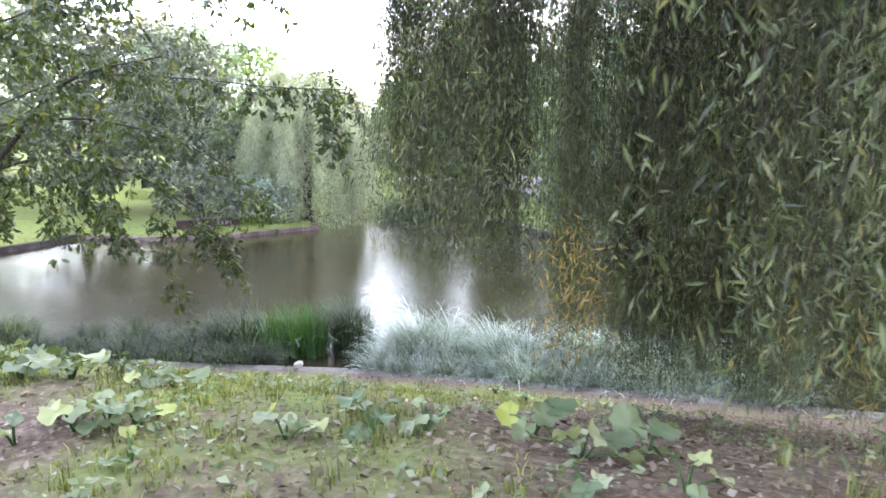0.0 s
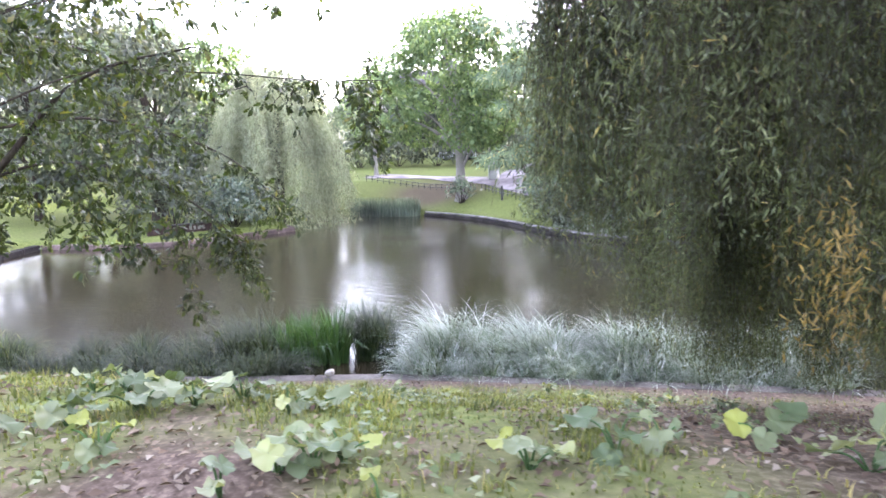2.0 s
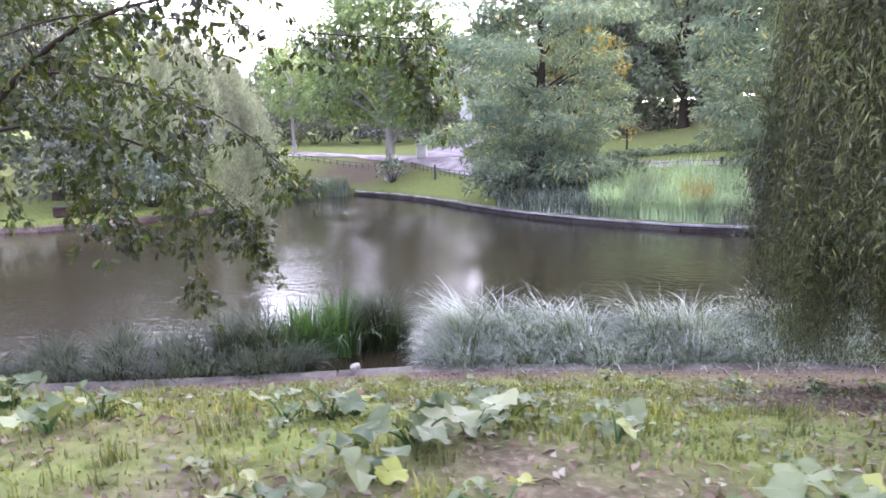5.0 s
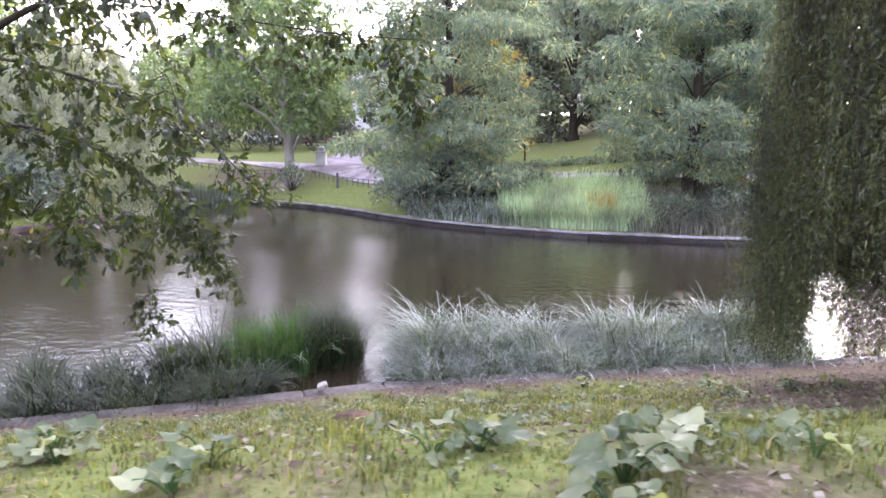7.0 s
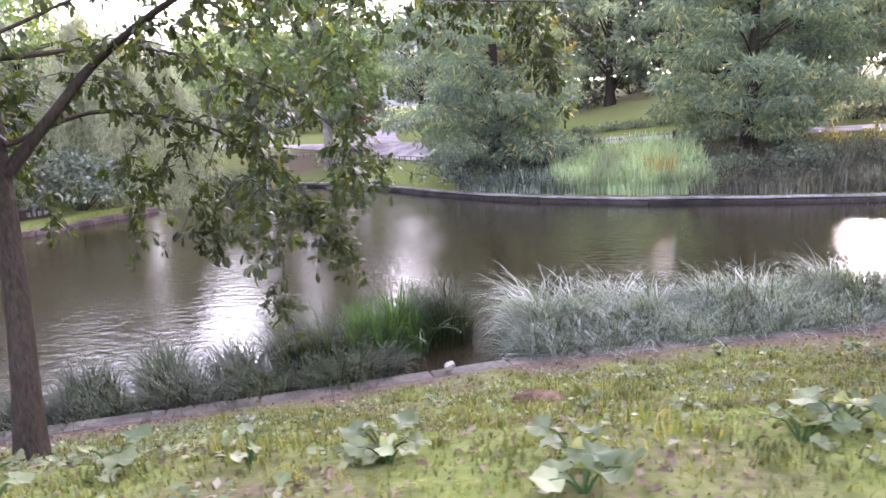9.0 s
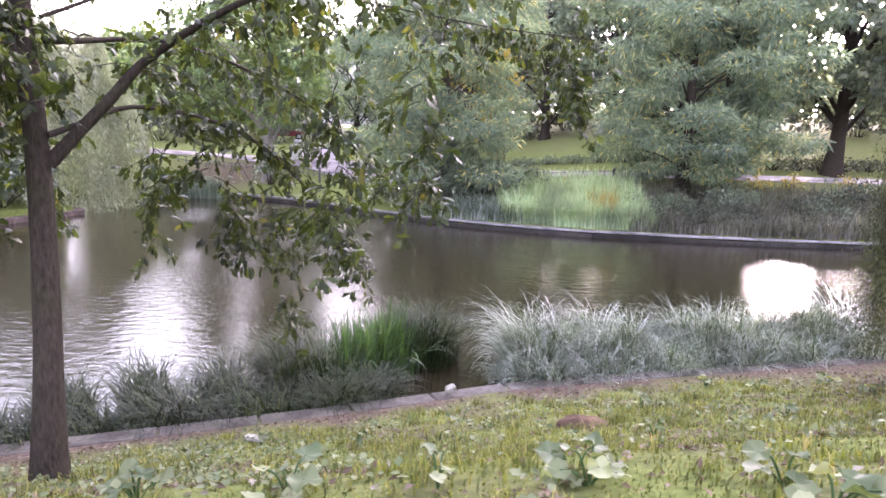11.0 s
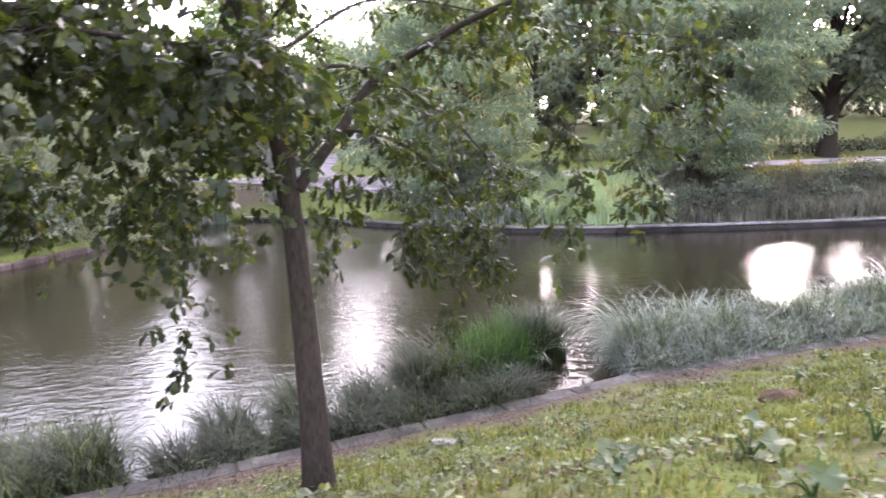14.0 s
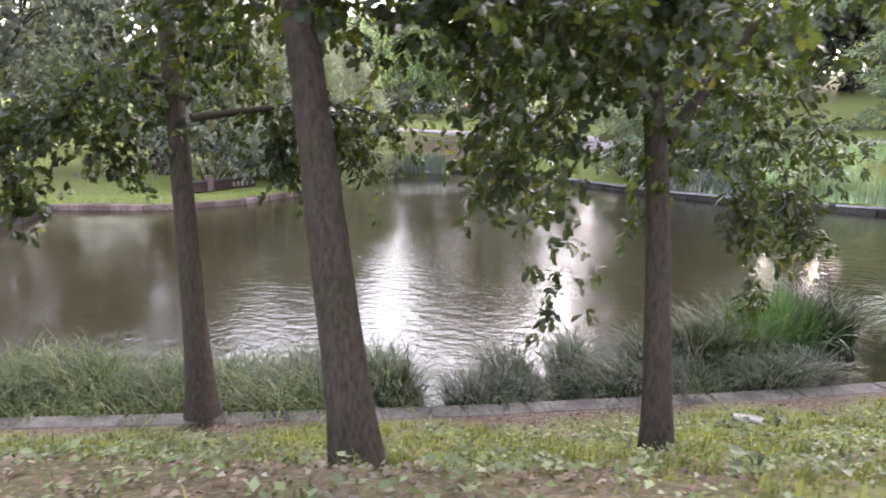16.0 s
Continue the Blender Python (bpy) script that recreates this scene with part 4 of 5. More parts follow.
# small pale weeds among the grass
cx, cy = scatter(2400, -24, 4, 0.8, 10)
keep = (cy / near_kerb(cx) < 0.92) & (rng.uniform(size=len(cx)) < np.clip(0.35 + 0.5 * waves(cx, cy, 0.8, 5.0) + 0.5 * (cx < -9), 0.05, 1))
cx, cy = cx[keep], cy[keep]
per = 9
x, y = np.repeat(cx, per) + rng.normal(size=len(cx) * per) * 0.07, np.repeat(cy, per) + rng.normal(size=len(cx) * per) * 0.07
n = len(x)
ln = rng.uniform(0.03, 0.075, n)
v, f = leaf_arrays(np.c_[x, y, bank(x, y) + rng.uniform(0.02, 0.09, n)], rng.normal(size=(n, 3)) * np.array([1, 1, 0.35]), ln, ln * 0.75, 0.15, rng.normal(size=(n, 3)) * 0.35 + np.array([0, 0, 1]))
tagged(mesh("ground_weeds", v, f, M_WEED), "low pale-leaved weeds among the grass", "weeds", kind="stuff")
x, y = scatter(70000, -24, 6, 0.5, 10.5)
s = y / near_kerb(x)
keep = (s < 0.97) & (rng.uniform(size=len(x)) < np.clip(1.15 - turf(x, y), 0.1, 1))
x, y = x[keep], y[keep]
n = len(x)
d = rng.normal(size=(n, 3)) * np.array([1, 1, 0.25])
up = rng.normal(size=(n, 3)) * 0.35 + np.array([0, 0, 1])
ln = rng.uniform(0.02, 0.075, n)
v, f = leaf_arrays(np.c_[x, y, bank(x, y) + 0.015], d, ln, ln * 0.55, 0.3, up)
tagged(mesh("leaf_litter", v, f, M_LITTER), "dry brown and bleached fallen leaves on the ground", "leaf litter", kind="stuff")


# ---- big-leaved butterbur ----
def dock_leaf_mesh(name, ph):
    """A broad heart-shaped leaf, cupped and wavy at the rim, on a unit scale; its stalk meets it at the origin."""
    rings, sides = 4, 24
    v, q = [(0, 0, 0)], []
    for i in range(1, rings + 1):
        for k in range(sides):
            a = 2 * math.pi * k / sides
            r = 0.5 * i / rings * (1 - 0.6 * math.exp(-((a - math.pi) ** 2) * 9)) * (1 + 0.28 * max(0, math.cos(a)) ** 6 + (i / rings) ** 2 * (0.07 * math.sin(7 * a + ph) + 0.06 * math.sin(11 * a + 2 * ph)))
            z = 0.1 * (i / rings) ** 2 + (i / rings) ** 2 * (0.09 * math.sin(3 * a + ph) + 0.07 * math.sin(5 * a + 2 * ph)) - 0.05 * abs(math.sin(a)) * i / rings
            v.append((r * math.cos(a), r * math.sin(a) * 0.92, z))
    tris = []
    for k in range(sides):
        tris.append((0, 1 + k, 1 + (k + 1) % sides))
    for i in range(rings - 1):
        for k in range(sides):
            a, b = 1 + i * sides + k, 1 + i * sides + (k + 1) % sides
            tris += [(a, a + sides, b + sides), (a, b + sides, b)]
    me = bpy.data.meshes.new(name)
    me.from_pydata(v, [], tris)
    for poly in me.polygons:
        poly.use_smooth = True
    me.materials.append(M_DOCK)
    return me


LEAVES = [dock_leaf_mesh("leaf", 0.7 + 1.9 * k) for k in range(4)]


def dock_plant(x, y, size, count):
    z = float(bank(x, y))
    plant = thing("butterbur_plant", (x, y, z), "low butterbur plant with broad pale green leaves on bare earth", "plant", "butterbur on the bank")
    for k in range(count):
        a = k * 2.4 + rng.uniform(-0.4, 0.4)
        r = size * (0.25 + 0.75 * math.sqrt(k / count)) * rng.uniform(0.8, 1.1)
        h = rng.uniform(0.04, 0.17)
        ob = new("leaf", LEAVES[k % 4])
        ob.parent = plant
        s = size * rng.uniform(0.55, 1.0)
        ob.matrix_basis = Matrix.LocRotScale((r * math.cos(a), r * math.sin(a), h), Euler((rng.normal() * 0.3, rng.normal() * 0.3 + 0.15, a)), (s * rng.uniform(0.8, 1.3), s * rng.uniform(0.8, 1.2), s * rng.uniform(0.7, 1.4)))
        v, f = tube_arrays(curve_points([(0, 0, -0.02), (r * 0.5 * math.cos(a), r * 0.5 * math.sin(a), h * 0.8), (r * math.cos(a), r * math.sin(a), h)], 4), 0.008, 0.005, 5)
        mesh("stalk", v, f, M_IRIS, plant, smooth=True)
    return plant


for x, y, size, count in ((-2.27, 2.6, 0.2, 5), (-3.33, 2.1, 0.2, 5), (-3.15, 2.35, 0.18, 4), (-3.45, 1.85, 0.16, 3), (-1.92, 2.95, 0.2, 5), (-1.72, 3.2, 0.19, 4), (-0.79, 3.2, 0.27, 6), (-0.5, 3.5, 0.26, 5),
                          (-1.2, 3.65, 0.24, 5), (-2.74, 2.0, 0.17, 3), (-5.72, 3.05, 0.22, 6), (-5.4, 3.3, 0.2, 5), (-0.24, 2.9, 0.22, 4), (-0.62, 2.65, 0.2, 3), (-4.87, 2.7, 0.24, 9), (-4.65, 2.95, 0.22, 7),
                          (-5.0, 2.3, 0.22, 7), (-5.25, 1.95, 0.2, 5), (-4.36, 2.0, 0.19, 5), (-3.24, 2.25, 0.2, 6), (-6.76, 2.5, 0.22, 6), (-3.93, 3.0, 0.16, 4), (-5.49, 3.15, 0.2, 6), (-4.5, 3.25, 0.24, 6),
                          (-3.95, 3.3, 0.2, 4), (-7.6, 3.0, 0.18, 6), (-9.0, 3.05, 0.17, 6), (-8.3, 3.05, 0.16, 4), (-7.64, 3.1, 0.2, 6), (-6.75, 2.85, 0.2, 5), (-9.7, 3.05, 0.16, 5), (-9.1, 2.4, 0.17, 5), (-11.3, 3.6, 0.14, 5),
                          (-3.85, 9.6, 0.18, 7), (-1.34, 8.4, 0.2, 7), (-2.0, 9.5, 0.18, 7), (-2.3, 8.1, 0.2, 6), (-1.2, 8.9, 0.18, 6), (-3.2, 9.3, 0.17, 5), (-0.5, 9.0, 0.2, 6), (-10.1, 7.05, 0.12, 4), (-5.57, 7.7, 0.16, 5),
                          (-7.93, 7.75, 0.11, 4), (-7.84, 7.25, 0.14, 4), (-8.95, 6.1, 0.12, 4), (-6.4, 5.2, 0.13, 4), (-4.6, 6.3, 0.14, 4)):
    dock_plant(x, y, size * 0.84, count)


# ---- small things on the bank ----
def molehill():
    bm = bmesh.new()
    bmesh.ops.create_icosphere(bm, subdivisions=3, radius=1)
    for w in bm.verts:
        k = 1 + 0.25 * noise.noise(w.co * 2.3)
        w.co = Vector((w.co.x * 0.26 * k, w.co.y * 0.2 * k, max(-0.02, w.co.z * 0.1 * k)))
    ob = part("molehill", bm, M_EARTH)
    ob.location = (-6.7, 6.25, float(bank(-6.7, 6.25)))
    tagged(ob, "low crumbly brown molehill in the grass", "earth mound")


def chip(name, at, size, turn, label, category):
    bm = box(size, (0, 0, 0), 0.012)
    bmesh.ops.subdivide_edges(bm, edges=bm.edges[:], cuts=2)
    for w in bm.verts:
        w.co += Vector((noise.noise(w.co * 9), noise.noise(w.co * 9 + Vector((5, 0, 0))), noise.noise(w.co * 9 + Vector((0, 5, 0))))) * 0.02
    ob = part(name, bm, M_PAPER)
    ob.matrix_basis = pose(*at, 8, -10, turn)
    tagged(ob, label, category)


molehill()
chip("driftwood", (-10.28, 7.5, float(bank(-10.28, 7.5)) + 0.04), (0.36, 0.1, 0.04), -35, "bleached pale piece of wood lying on bare earth", "wood")
chip("stone", (-7.85, 9.42, -2.42), (0.15, 0.1, 0.09), 20, "small pale angular stone on the pond edging", "stone")


# ---- far bank ----
park_tree((-18.2, 43.5), 12.5, 5.6, "broad park tree with a pale trunk above the far pond edge", M_FAR_LIGHT, 0.4, 0.32, 0.36, 150, M_BARK_GREY, clumps=56, lean=(-0.6, 0))
park_tree((-7.2, 34.2), 15, 5.6, "feathery grey-green swamp cypress on the far bank", M_CYPRESS, 0.4, 0.05, 0.34, 300, None, 110, "layer", flat=0.3, name="swamp_cypress", group="swamp cypresses")
park_tree((4.6, 31.5), 16, 5.2, "feathery swamp cypress with two dark trunks on the far bank", M_CYPRESS, 0.35, 0.06, 0.34, 300, None, 110, "layer", flat=0.3, name="swamp_cypress", group="swamp cypresses")
park_tree((7.2, 33.0), 15, 4.6, "feathery swamp cypress behind the flower bank", M_CYPRESS, 0.35, 0.08, 0.34, 300, None, 70, "layer", flat=0.3, name="swamp_cypress", group="swamp cypresses")
park_tree((16.0, 37.5), 17, 7.0, "tall park tree with a stout dark trunk", M_FAR, 0.5, 0.26, 0.42, 170, M_BARK, 80, opening=((-0.9, -1.0, 9.8), 1.25))
park_tree((-30.0, 52.5), 9.5, 3.2, "slender birch with a pale grey trunk on the lawn", M_FAR_LIGHT, 0.2, 0.35, 0.36, 140, M_BARK_GREY, 36, name="birch")
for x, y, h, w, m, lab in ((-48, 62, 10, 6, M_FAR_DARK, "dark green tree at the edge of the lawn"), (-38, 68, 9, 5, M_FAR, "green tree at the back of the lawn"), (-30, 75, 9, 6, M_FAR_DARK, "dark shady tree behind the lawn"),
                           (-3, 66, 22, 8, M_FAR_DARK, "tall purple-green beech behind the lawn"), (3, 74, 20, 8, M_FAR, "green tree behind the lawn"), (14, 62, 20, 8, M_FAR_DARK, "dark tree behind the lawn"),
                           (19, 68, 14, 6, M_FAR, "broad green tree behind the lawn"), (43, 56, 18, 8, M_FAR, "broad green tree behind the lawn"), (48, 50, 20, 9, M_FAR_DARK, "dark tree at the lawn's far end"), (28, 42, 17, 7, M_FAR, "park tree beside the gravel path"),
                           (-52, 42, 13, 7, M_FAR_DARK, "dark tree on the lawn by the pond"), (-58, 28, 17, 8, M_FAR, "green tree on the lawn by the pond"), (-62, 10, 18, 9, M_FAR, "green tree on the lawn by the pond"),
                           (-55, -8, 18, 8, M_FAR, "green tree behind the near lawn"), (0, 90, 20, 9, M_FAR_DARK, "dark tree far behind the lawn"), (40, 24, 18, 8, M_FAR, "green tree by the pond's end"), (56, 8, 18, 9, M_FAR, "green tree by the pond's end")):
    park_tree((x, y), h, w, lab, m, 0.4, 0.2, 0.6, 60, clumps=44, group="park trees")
# yellowing small trees
for x, y, h, w in ((-2.2, 46.5, 2.0, 0.7), (-5.2, 37.5, 9, 2.6), (9.5, 38, 10, 2.6)):
    park_tree((x, y), h, w, "small tree with yellow autumn leaves", M_YELLOW, 0.08, 0.3, 0.3, 110, clumps=20, name="yellow_tree")


def bush(at, r, tall, label, mat, leaf=0.2, per=320, name="bush", group="", clumps=14):
    x, y = at
    z = float(height(x, y))
    ob = thing(name, (x, y, z), label, "shrub", group)
    blobs, stems = [], []
    for k in range(clumps):
        a, q = k * 2.4, r * math.sqrt(k / clumps)
        c = np.array([q * math.cos(a), q * math.sin(a), tall * (0.3 + 0.55 * (1 - (q / r) ** 2) * rng.uniform(0.6, 1.1))])
        blobs.append((c, r * rng.uniform(0.28, 0.42)))
        stems.append(tube_arrays(curve_points([(0.1 * math.cos(a), 0.1 * math.sin(a), -0.1), tuple(c * 0.5), tuple(c)], 4), 0.03, 0.008, 5))
    v, f = joined(stems)
    tagged(mesh("stem_mass", v, f, M_BARK, ob, smooth=True), kind="stuff")
    v, f = crown_leaves(blobs, per, leaf, 0.3, min(1.0, tall / (2 * r) + 0.4))
    mesh("foliage", v, f, mat, ob)
    return ob


bush((-17.9, 42.6), 0.9, 2.1, "dense dark shrub round the foot of a tree trunk", M_SHRUB)
for x, y, r, h in ((-9.8, 35.6, 1.5, 1.8), (-8.2, 33.8, 1.6, 1.9), (-6.2, 33.2, 1.7, 2.0), (-4.2, 33.0, 1.5, 1.7), (-2.6, 33.5, 1.1, 1.3)):
    bush((x, y), r, h, "dark spreading shrub under the cypress", M_SHRUB, 0.22, 240, group="shrubs on the far bank")
for k, x in enumerate(np.arange(2.0, 21.0, 1.35)):
    bush((x + rng.uniform(-0.4, 0.4), 28.4 + rng.uniform(0, 1.9)), rng.uniform(0.7, 1.5), rng.uniform(0.7, 1.7), "grey-green low shrub of the planted far bank", (M_SHRUB, M_FAR, M_FAR_DARK)[k % 3], 0.13, 420, group="shrubs on the far bank")
for x, y in ((-7.6, 33.0), (-1.0, 31.8), (6.8, 31.6), (8.4, 31.4), (10.4, 31.8), (13.2, 31.8)):
    bush((x, y), 0.7, 1.0, "small shrub with yellow leaves", M_YELLOW, 0.16, 260, "yellow_shrub", "yellow shrubs", 8)
for x in np.arange(11.5, 22, 1.5):
    bush((x, 38.6), 0.9, 0.8, "low clipped dark hedge plant beside the path", M_FAR_DARK, 0.18, 260, "hedge", "hedge at the lawn's edge")
for x in np.arange(-8, 8, 1.6):
    bush((x, 41.5 - 0.1 * x), 0.85, 0.45, "low hedge plant edging the lawn", M_FAR, 0.18, 240, "hedge", "low hedge at the lawn's edge")
for x, y in ((-44, 58), (-40, 59), (-36, 60), (-32, 61), (-28, 62), (-24, 63.5), (-20, 66)):
    bush((x, y), 2.6, 3.4, "dark dense bush at the top of the lawn", M_FAR_DARK, 0.4, 70, group="dark bushes at the top of the lawn")
for x in np.arange(15, 50, 3.4):
    bush((x, 61 - 0.25 * x), 2.4, 3.2, "dark rounded bush at the back of the lawn", M_FAR_DARK, 0.4, 80, group="dark bushes at the back of the lawn")
for x, y in ((-12, 68), (-8, 62), (-4, 58), (0, 58), (5, 60), (10, 56)):
    bush((x, y), 2.4, 2.2, "dark rounded bush at the back of the lawn", M_FAR_DARK, 0.4, 70, group="dark bushes at the back of the lawn")


def reed_bed(name, x0, x1, y0, y1, n, tall, mat, label, z=None, lean=0.35, width=0.03):
    x, y = rng.uniform(x0, x1, n), rng.uniform(0, 1, n)
    y = (np.interp(x, FAR_X, FAR_Y) if y0 < 20 else 0) + y0 + y * (y1 - y0)
    zz = np.full(n, z) if z is not None else height(x, y)
    v, f = blade_arrays(np.c_[x, y, zz], rng.uniform(0, 6.28, n), tall * rng.uniform(0.5, 1.15, n), lean * rng.uniform(0.2, 1.5, n), width * rng.uniform(0.5, 1.4, n), 4)
    return tagged(mesh(name, v, f, mat), label, "reeds", kind="stuff")


reed_bed("reeds", -25.6, -20.6, 40.0, 41.6, 3200, 1.35, M_SHRUB, "dark green reed bed at the far corner of the pond", WATER - 0.05, 0.3, 0.05)
reed_bed("tall_grass", -4.4, 2.2, 0.3, 4.8, 12000, 1.3, M_REED, "tall pale green grass on the far bank", None, 0.8, 0.05)
reed_bed("bank_weeds", -9.2, -3.5, 0.3, 2.4, 7000, 0.95, M_SEDGE_GREY, "grey-green weeds above the far edging", None, 0.9, 0.045)
reed_bed("bank_grass", 1.0, 24.0, 0.2, 4.6, 26000, 1.0, M_HEATH, "rough grey-green planting above the far edging", None, 0.95, 0.05)
reed_bed("yellow_grass", -0.5, 0.7, 0.8, 2.0, 300, 1.5, M_YELLOW, "yellow flowering grass on the far bank", None, 0.3, 0.045)


# ---- peninsula: pale weeping willow, round shrub, garden wall ----
def far_willow(x, y, tall, r, n, label):
    z = float(height(x, y))
    tree = thing("weeping_willow", (x, y, z), label, "tree")
    arrays = [tube_arrays(curve_points([(0, 0, -0.3), (0.2, 0.1, tall * 0.4), (0, 0, tall * 0.8)], 7), 0.4, 0.15, 10, 0.06, 0.2)]
    rope = rng.integers(0, 110, n)
    a = rng.uniform(0, 2 * math.pi, 110)[rope] + rng.normal(size=n) * 0.03
    q = r * (np.sqrt(rng.uniform(0.1, 1, 110))[rope] + rng.normal(size=n) * 0.02)
    top = tall * (1 - 0.4 * (q / r) ** 2) + rng.uniform(-0.6, 0.5, n)
    low = np.where(rng.uniform(size=110)[rope] < 0.6, rng.uniform(0.2, 2.5, n), top * rng.uniform(0.3, 0.6, n))
    for k in range(12):
        e = np.array([r * 0.7 * math.cos(k * 0.52), r * 0.7 * math.sin(k * 0.52), tall * 0.8])
        arrays.append(tube_arrays(curve_points([(0, 0, tall * 0.45), e * 0.5 + [0, 0, tall * 0.4], e], 4), 0.12, 0.03, 5))
    for k, (v, f) in enumerate(arrays):
        mesh("limb" if k else "trunk", v, f, M_BARK, tree, smooth=True)
    (v, f), _ = strands(np.c_[q * np.cos(a) * 0.8, q * np.sin(a) * 0.8, top], low, 0.34, 0.22, 0.3, 0.3, np.c_[q * np.cos(a), q * np.sin(a)] * 0.25)
    mesh("curtain", v, f, M_PALEWILLOW, tree)
    return tree


far_willow(-27.0, 33.6, 11.5, 4.6, 2200, "pale yellow-green weeping willow on the peninsula")
bush((-26.6, 29.0), 2.0, 3.2, "rounded blue-green shrub hanging over the peninsula edge", M_SHRUB, 0.22, 300)
bush((-28.5, 26.4), 2.3, 3.8, "dark shrub on the peninsula", M_FAR_DARK, 0.3, 160)
for x, y, h, w, m in ((-33, 29.5, 11, 3.8, M_FAR_DARK), (-36, 33, 12.5, 4.8, M_FAR), (-40, 27, 13, 5.0, M_FAR_DARK), (-34.5, 37, 12, 4, M_FAR_LIGHT)):
    park_tree((x, y), h, w, "leafy tree on the peninsula", m, 0.25, 0.15, 0.4, 110, clumps=40, group="trees on the peninsula")


def low_wall(x, y, turn):
    z = float(height(x, y))
    low = thing("garden_wall", (x, y, z), "low brown brick wall with pale marks under dark shrubs", "wall")
    low.rotation_euler = (0, 0, radians(turn))
    part("wall", box((3.4, 0.25, 0.42), (0, 0, 0.21), 0.02), M_BRICK, low)
    part("coping", box((3.5, 0.34, 0.06), (0, 0, 0.454), 0.015), M_ROOF, low, "dark coping")
    for k, w in enumerate((0.22, 0.18, 0.24, 0.16)):
        part("painted_mark", box((w * 0.7, 0.012, 0.2), (0.5 + 0.24 * k, -0.133, 0.22), 0.004), M_PAPER, low, "white painted mark")
    part("post", box((0.28, 0.28, 0.7), (-0.7, -0.08, 0.35), 0.02), M_STONE, low, "pale stone post")


low_wall(-27.6, 25.9, 66)


# ---- fence, bin, posts, cars, houses ----
def railing(line, label, tall=0.45, gap=0.55):
    line = curve_points(line, 14)
    seg = np.hypot(*np.diff(line, axis=0).T)
    cum = np.r_[0, np.cumsum(seg)]
    rail = thing("railing", (0, 0, 0), label, "fence", "low railings along the path")
    pts = []
    for s in np.arange(0, cum[-1], gap):
        p = (np.interp(s, cum, line[:, 0]), np.interp(s, cum, line[:, 1]))
        pts.append((*p, float(height(*p))))
    shared = None
    for p in pts:
        if shared is None:
            ob = part("post", box((0.05, 0.05, tall + 0.2), (0, 0, tall / 2 - 0.1), 0.006), M_METAL, rail)
            shared = ob.data
        else:
            ob = new("post", shared)
            ob.parent = rail
        ob.location = p
    for h in (tall, tall * 0.45):
        v, f = tube_arrays(np.array(pts) + [0, 0, h], 0.022, 0.022, 6)
        mesh("rail", v, f, M_METAL, rail, smooth=True)


railing([(-28, 47.0), (-22, 46.4), (-18, 45.4)], "low dark iron hoop railing beside the path")
railing([(-17.2, 45.0), (-13.5, 41.5), (-10, 38.5)], "low dark iron railing beside the path")
railing([(-4, 34.9), (0.5, 34.1), (4, 33.6)], "low dark iron railing beside the path")
for x, y in ((-14.6, 41.6), (-1.9, 33.4), (1.6, 32.9)):
    ob = part("bollard", box((0.14, 0.14, 1.0), (0, 0, 0.5), 0.03), M_METAL)
    ob.location = (x, y, float(height(x, y)))
    tagged(ob, "short dark post beside the gravel path", "post", "posts by the path")


def litter_bin(x, y):
    z = float(height(x, y))
    b = thing("litter_bin", (x, y, z), "pale grey square litter bin with a hood on the lawn", "bin")
    part("body", box((0.7, 0.7, 0.95), (0, 0, 0.5), 0.04), M_WHITE, b)
    part("rim", box((0.86, 0.86, 0.12), (0, 0, 1.04), 0.03), M_WHITE, b)
    part("hood", box((0.5, 0.5, 0.3), (0, 0, 1.3), 0.1), M_SILVER, b)
    part("foot", box((0.6, 0.6, 0.06), (0, 0, 0.0), 0.01), M_METAL, b)


litter_bin(-17.0, 47.3)


def car(x, y, turn, mat, label):
    z = float(height(x, y))
    c = thing("car", (x, y, z), label, "car", "cars parked beyond the park")
    c.rotation_euler = (0, 0, radians(turn))
    part("body", box((4.2, 1.7, 0.62), (0, 0, 0.62), 0.12), mat, c)
    bm = box((2.3, 1.5, 0.55), (-0.15, 0, 1.2), 0.05)
    for w in bm.verts:
        if w.co.z > 1.2:
            w.co.x = -0.15 + (w.co.x + 0.15) * 0.72
            w.co.y *= 0.86
    part("cabin", bm, M_GLASS, c, "dark car windows")
    part("roof", box((1.6, 1.28, 0.05), (-0.15, 0, 1.5), 0.02), mat, c)
    for wx in (-1.3, 1.3):
        for wy in (-0.8, 0.8):
            bm = bmesh.new()
            bmesh.ops.create_cone(bm, cap_ends=True, segments=20, radius1=0.33, radius2=0.33, depth=0.22, matrix=pose(wx, wy, 0.33, 90))
            bmesh.ops.bevel(bm, geom=[e for e in bm.edges if len(e.link_faces) == 2 and e.calc_face_angle() > 1], offset=0.04, segments=1, affect="EDGES")
            wheel = part("wheel", bm, M_TYRE, c)
            bm = bmesh.new()
            bmesh.ops.create_cone(bm, cap_ends=True, segments=16, radius1=0.2, radius2=0.18, depth=0.02, matrix=pose(wx, wy + (0.115 if wy > 0 else -0.115), 0.33, 90))
            part("rim", bm, M_SILVER, wheel)


car(-22, 68, 10, M_RED, "red car parked behind the lawn")
car(-28, 68, 8, M_SILVER, "silver car parked behind the lawn")


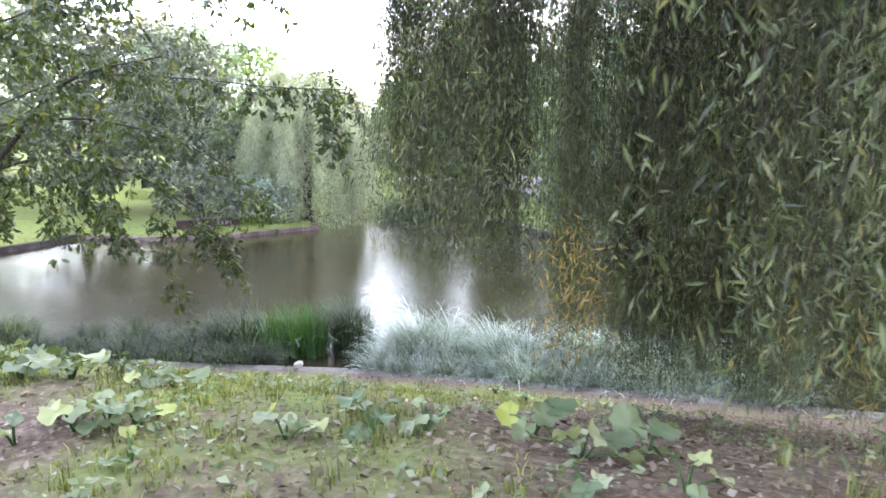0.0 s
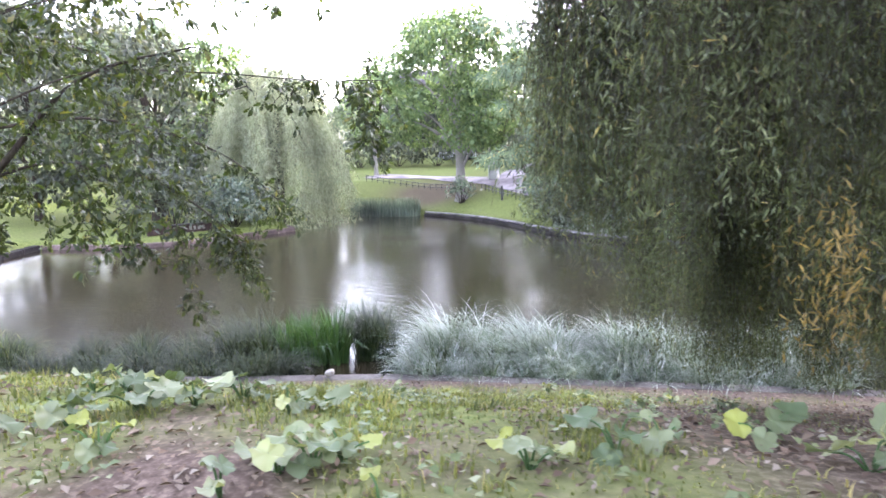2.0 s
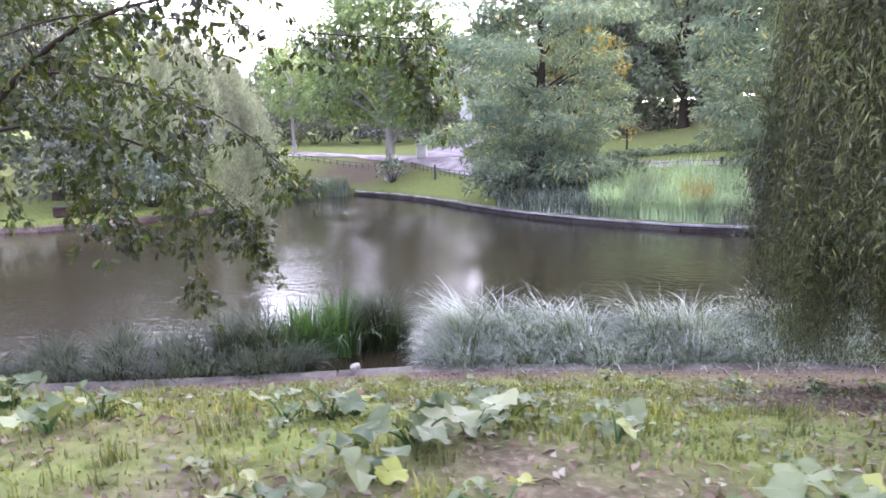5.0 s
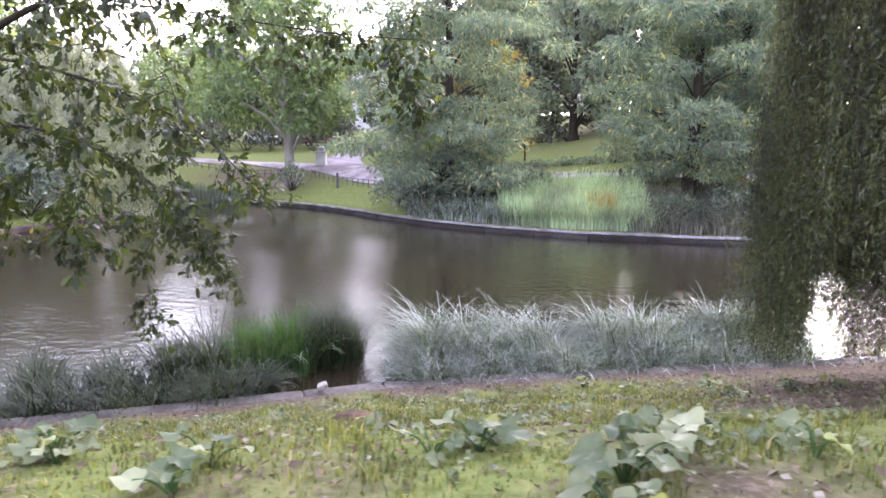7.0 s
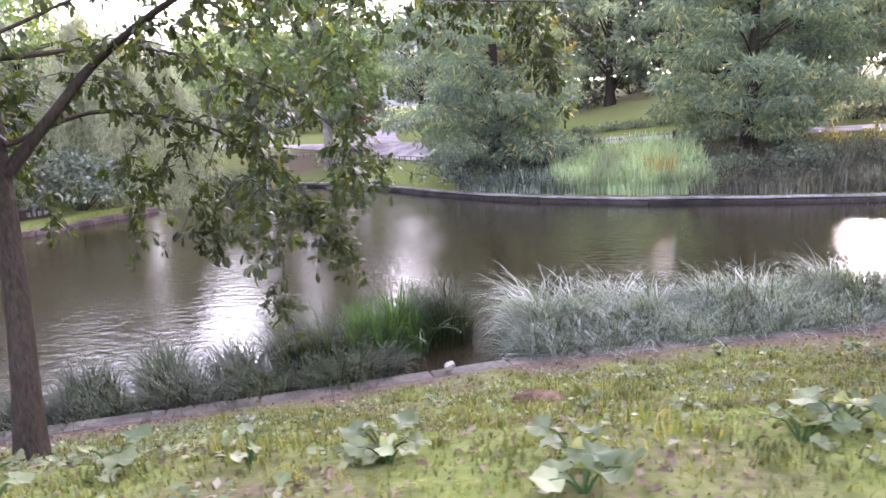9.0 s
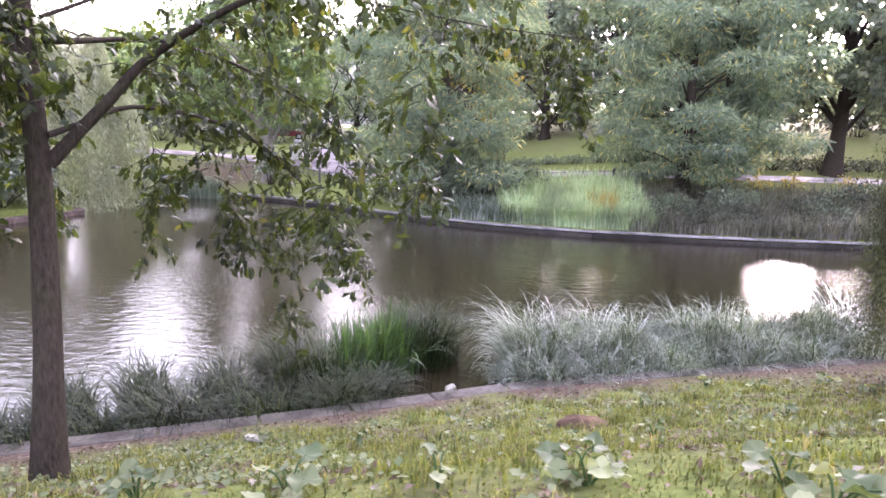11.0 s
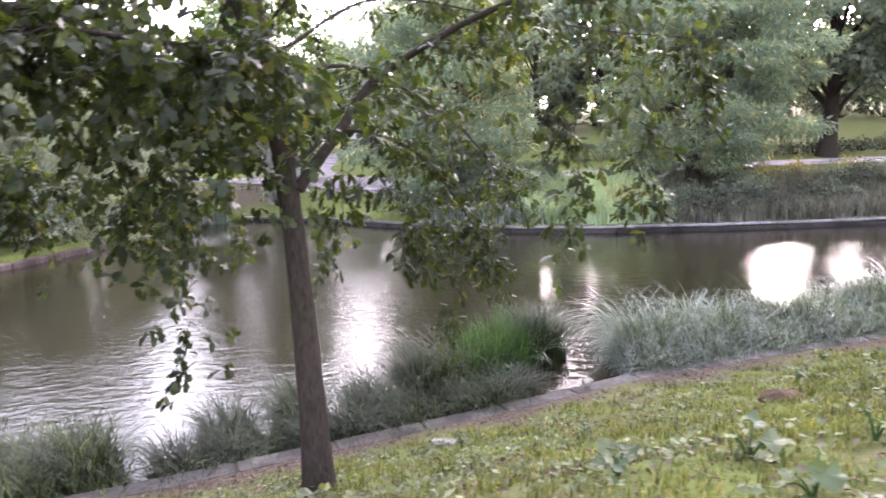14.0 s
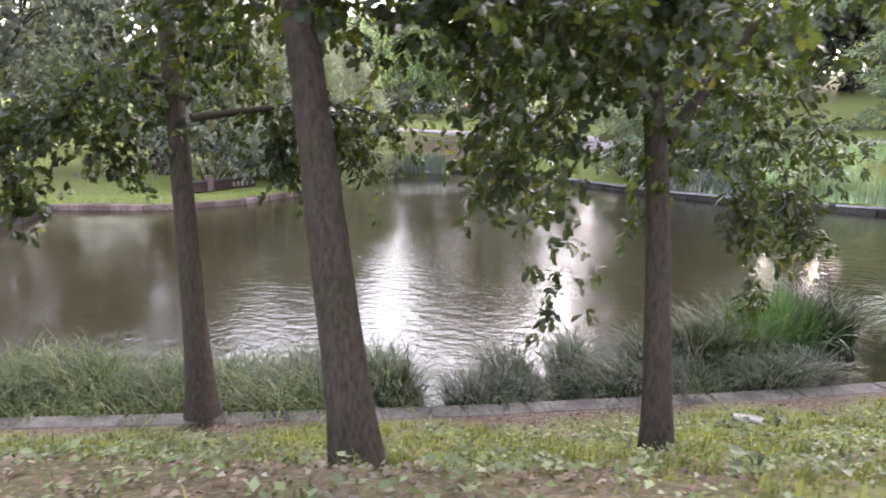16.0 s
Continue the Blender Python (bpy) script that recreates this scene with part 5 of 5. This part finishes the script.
def house(x, y, w, d, floors, turn, wall, label, bays=4):
    z = float(height(x, y)) - 0.2
    h = thing("house", (x, y, z), label, "house", "houses beyond the park")
    h.rotation_euler = (0, 0, radians(turn))
    tall = floors * 3.1
    part("wall", box((w, d, tall), (0, 0, tall / 2), 0.03), wall, h)
    bm = box((w + 0.5, d + 0.5, 2.4), (0, 0, tall + 1.2), 0)
    for q in bm.verts:
        if q.co.z > tall + 1.2:
            q.co.y *= 0.15
            q.co.x *= 0.85
    part("roof", bm, M_ROOF, h)
    for i in range(floors):
        for k in range(bays):
            px = (k + 0.5) / bays * w - w / 2
            win = part("window", box((1.3, 0.12, 1.9), (px, -d / 2 - 0.03, i * 3.1 + 1.7), 0.02), M_WHITE, h)
            for s in (-0.3, 0.3):
                part("pane", box((0.5, 0.05, 1.65), (px + s, -d / 2 - 0.08, i * 3.1 + 1.7), 0.01), M_GLASS, win)


house(4.5, 100, 14, 9, 4, 0, M_WHITE, "white town house with tall windows beyond the trees", 5)
house(-20, 104, 16, 9, 3, 8, M_WHITE, "white town house beyond the park", 5)
house(-42, 98, 16, 9, 3, 14, M_BRICK, "brick town house beyond the park", 5)
house(34, 98, 16, 9, 3, -10, M_BRICK, "brick town house beyond the trees", 5)


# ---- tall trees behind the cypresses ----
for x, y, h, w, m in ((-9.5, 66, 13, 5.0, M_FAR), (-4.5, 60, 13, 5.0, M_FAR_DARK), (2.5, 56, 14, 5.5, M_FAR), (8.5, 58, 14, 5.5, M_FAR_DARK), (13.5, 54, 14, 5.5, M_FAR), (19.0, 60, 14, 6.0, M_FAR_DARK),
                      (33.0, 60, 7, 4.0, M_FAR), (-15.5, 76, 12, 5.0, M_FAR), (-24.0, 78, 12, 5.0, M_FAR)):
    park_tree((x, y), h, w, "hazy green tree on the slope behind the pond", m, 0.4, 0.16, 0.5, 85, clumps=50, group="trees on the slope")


# ---- woods all round the park, far off ----
a = np.linspace(0, 2 * math.pi, 190, endpoint=False)
rad = 135 + 14 * np.sin(a * 7) + rng.uniform(-8, 8, len(a))
wx, wy = rad * np.cos(a), 30 + rad * np.sin(a)
wz = height(wx, wy)
blobs = []
for x, y, z in zip(wx, wy, wz):
    tall = rng.uniform(7, 11) + (3 if x > 0 else 0)
    for k in range(7):
        blobs.append((np.array([x + rng.normal() * 3, y + rng.normal() * 3, z + tall * (k + 0.4) / 7]), rng.uniform(2.2, 3.4)))
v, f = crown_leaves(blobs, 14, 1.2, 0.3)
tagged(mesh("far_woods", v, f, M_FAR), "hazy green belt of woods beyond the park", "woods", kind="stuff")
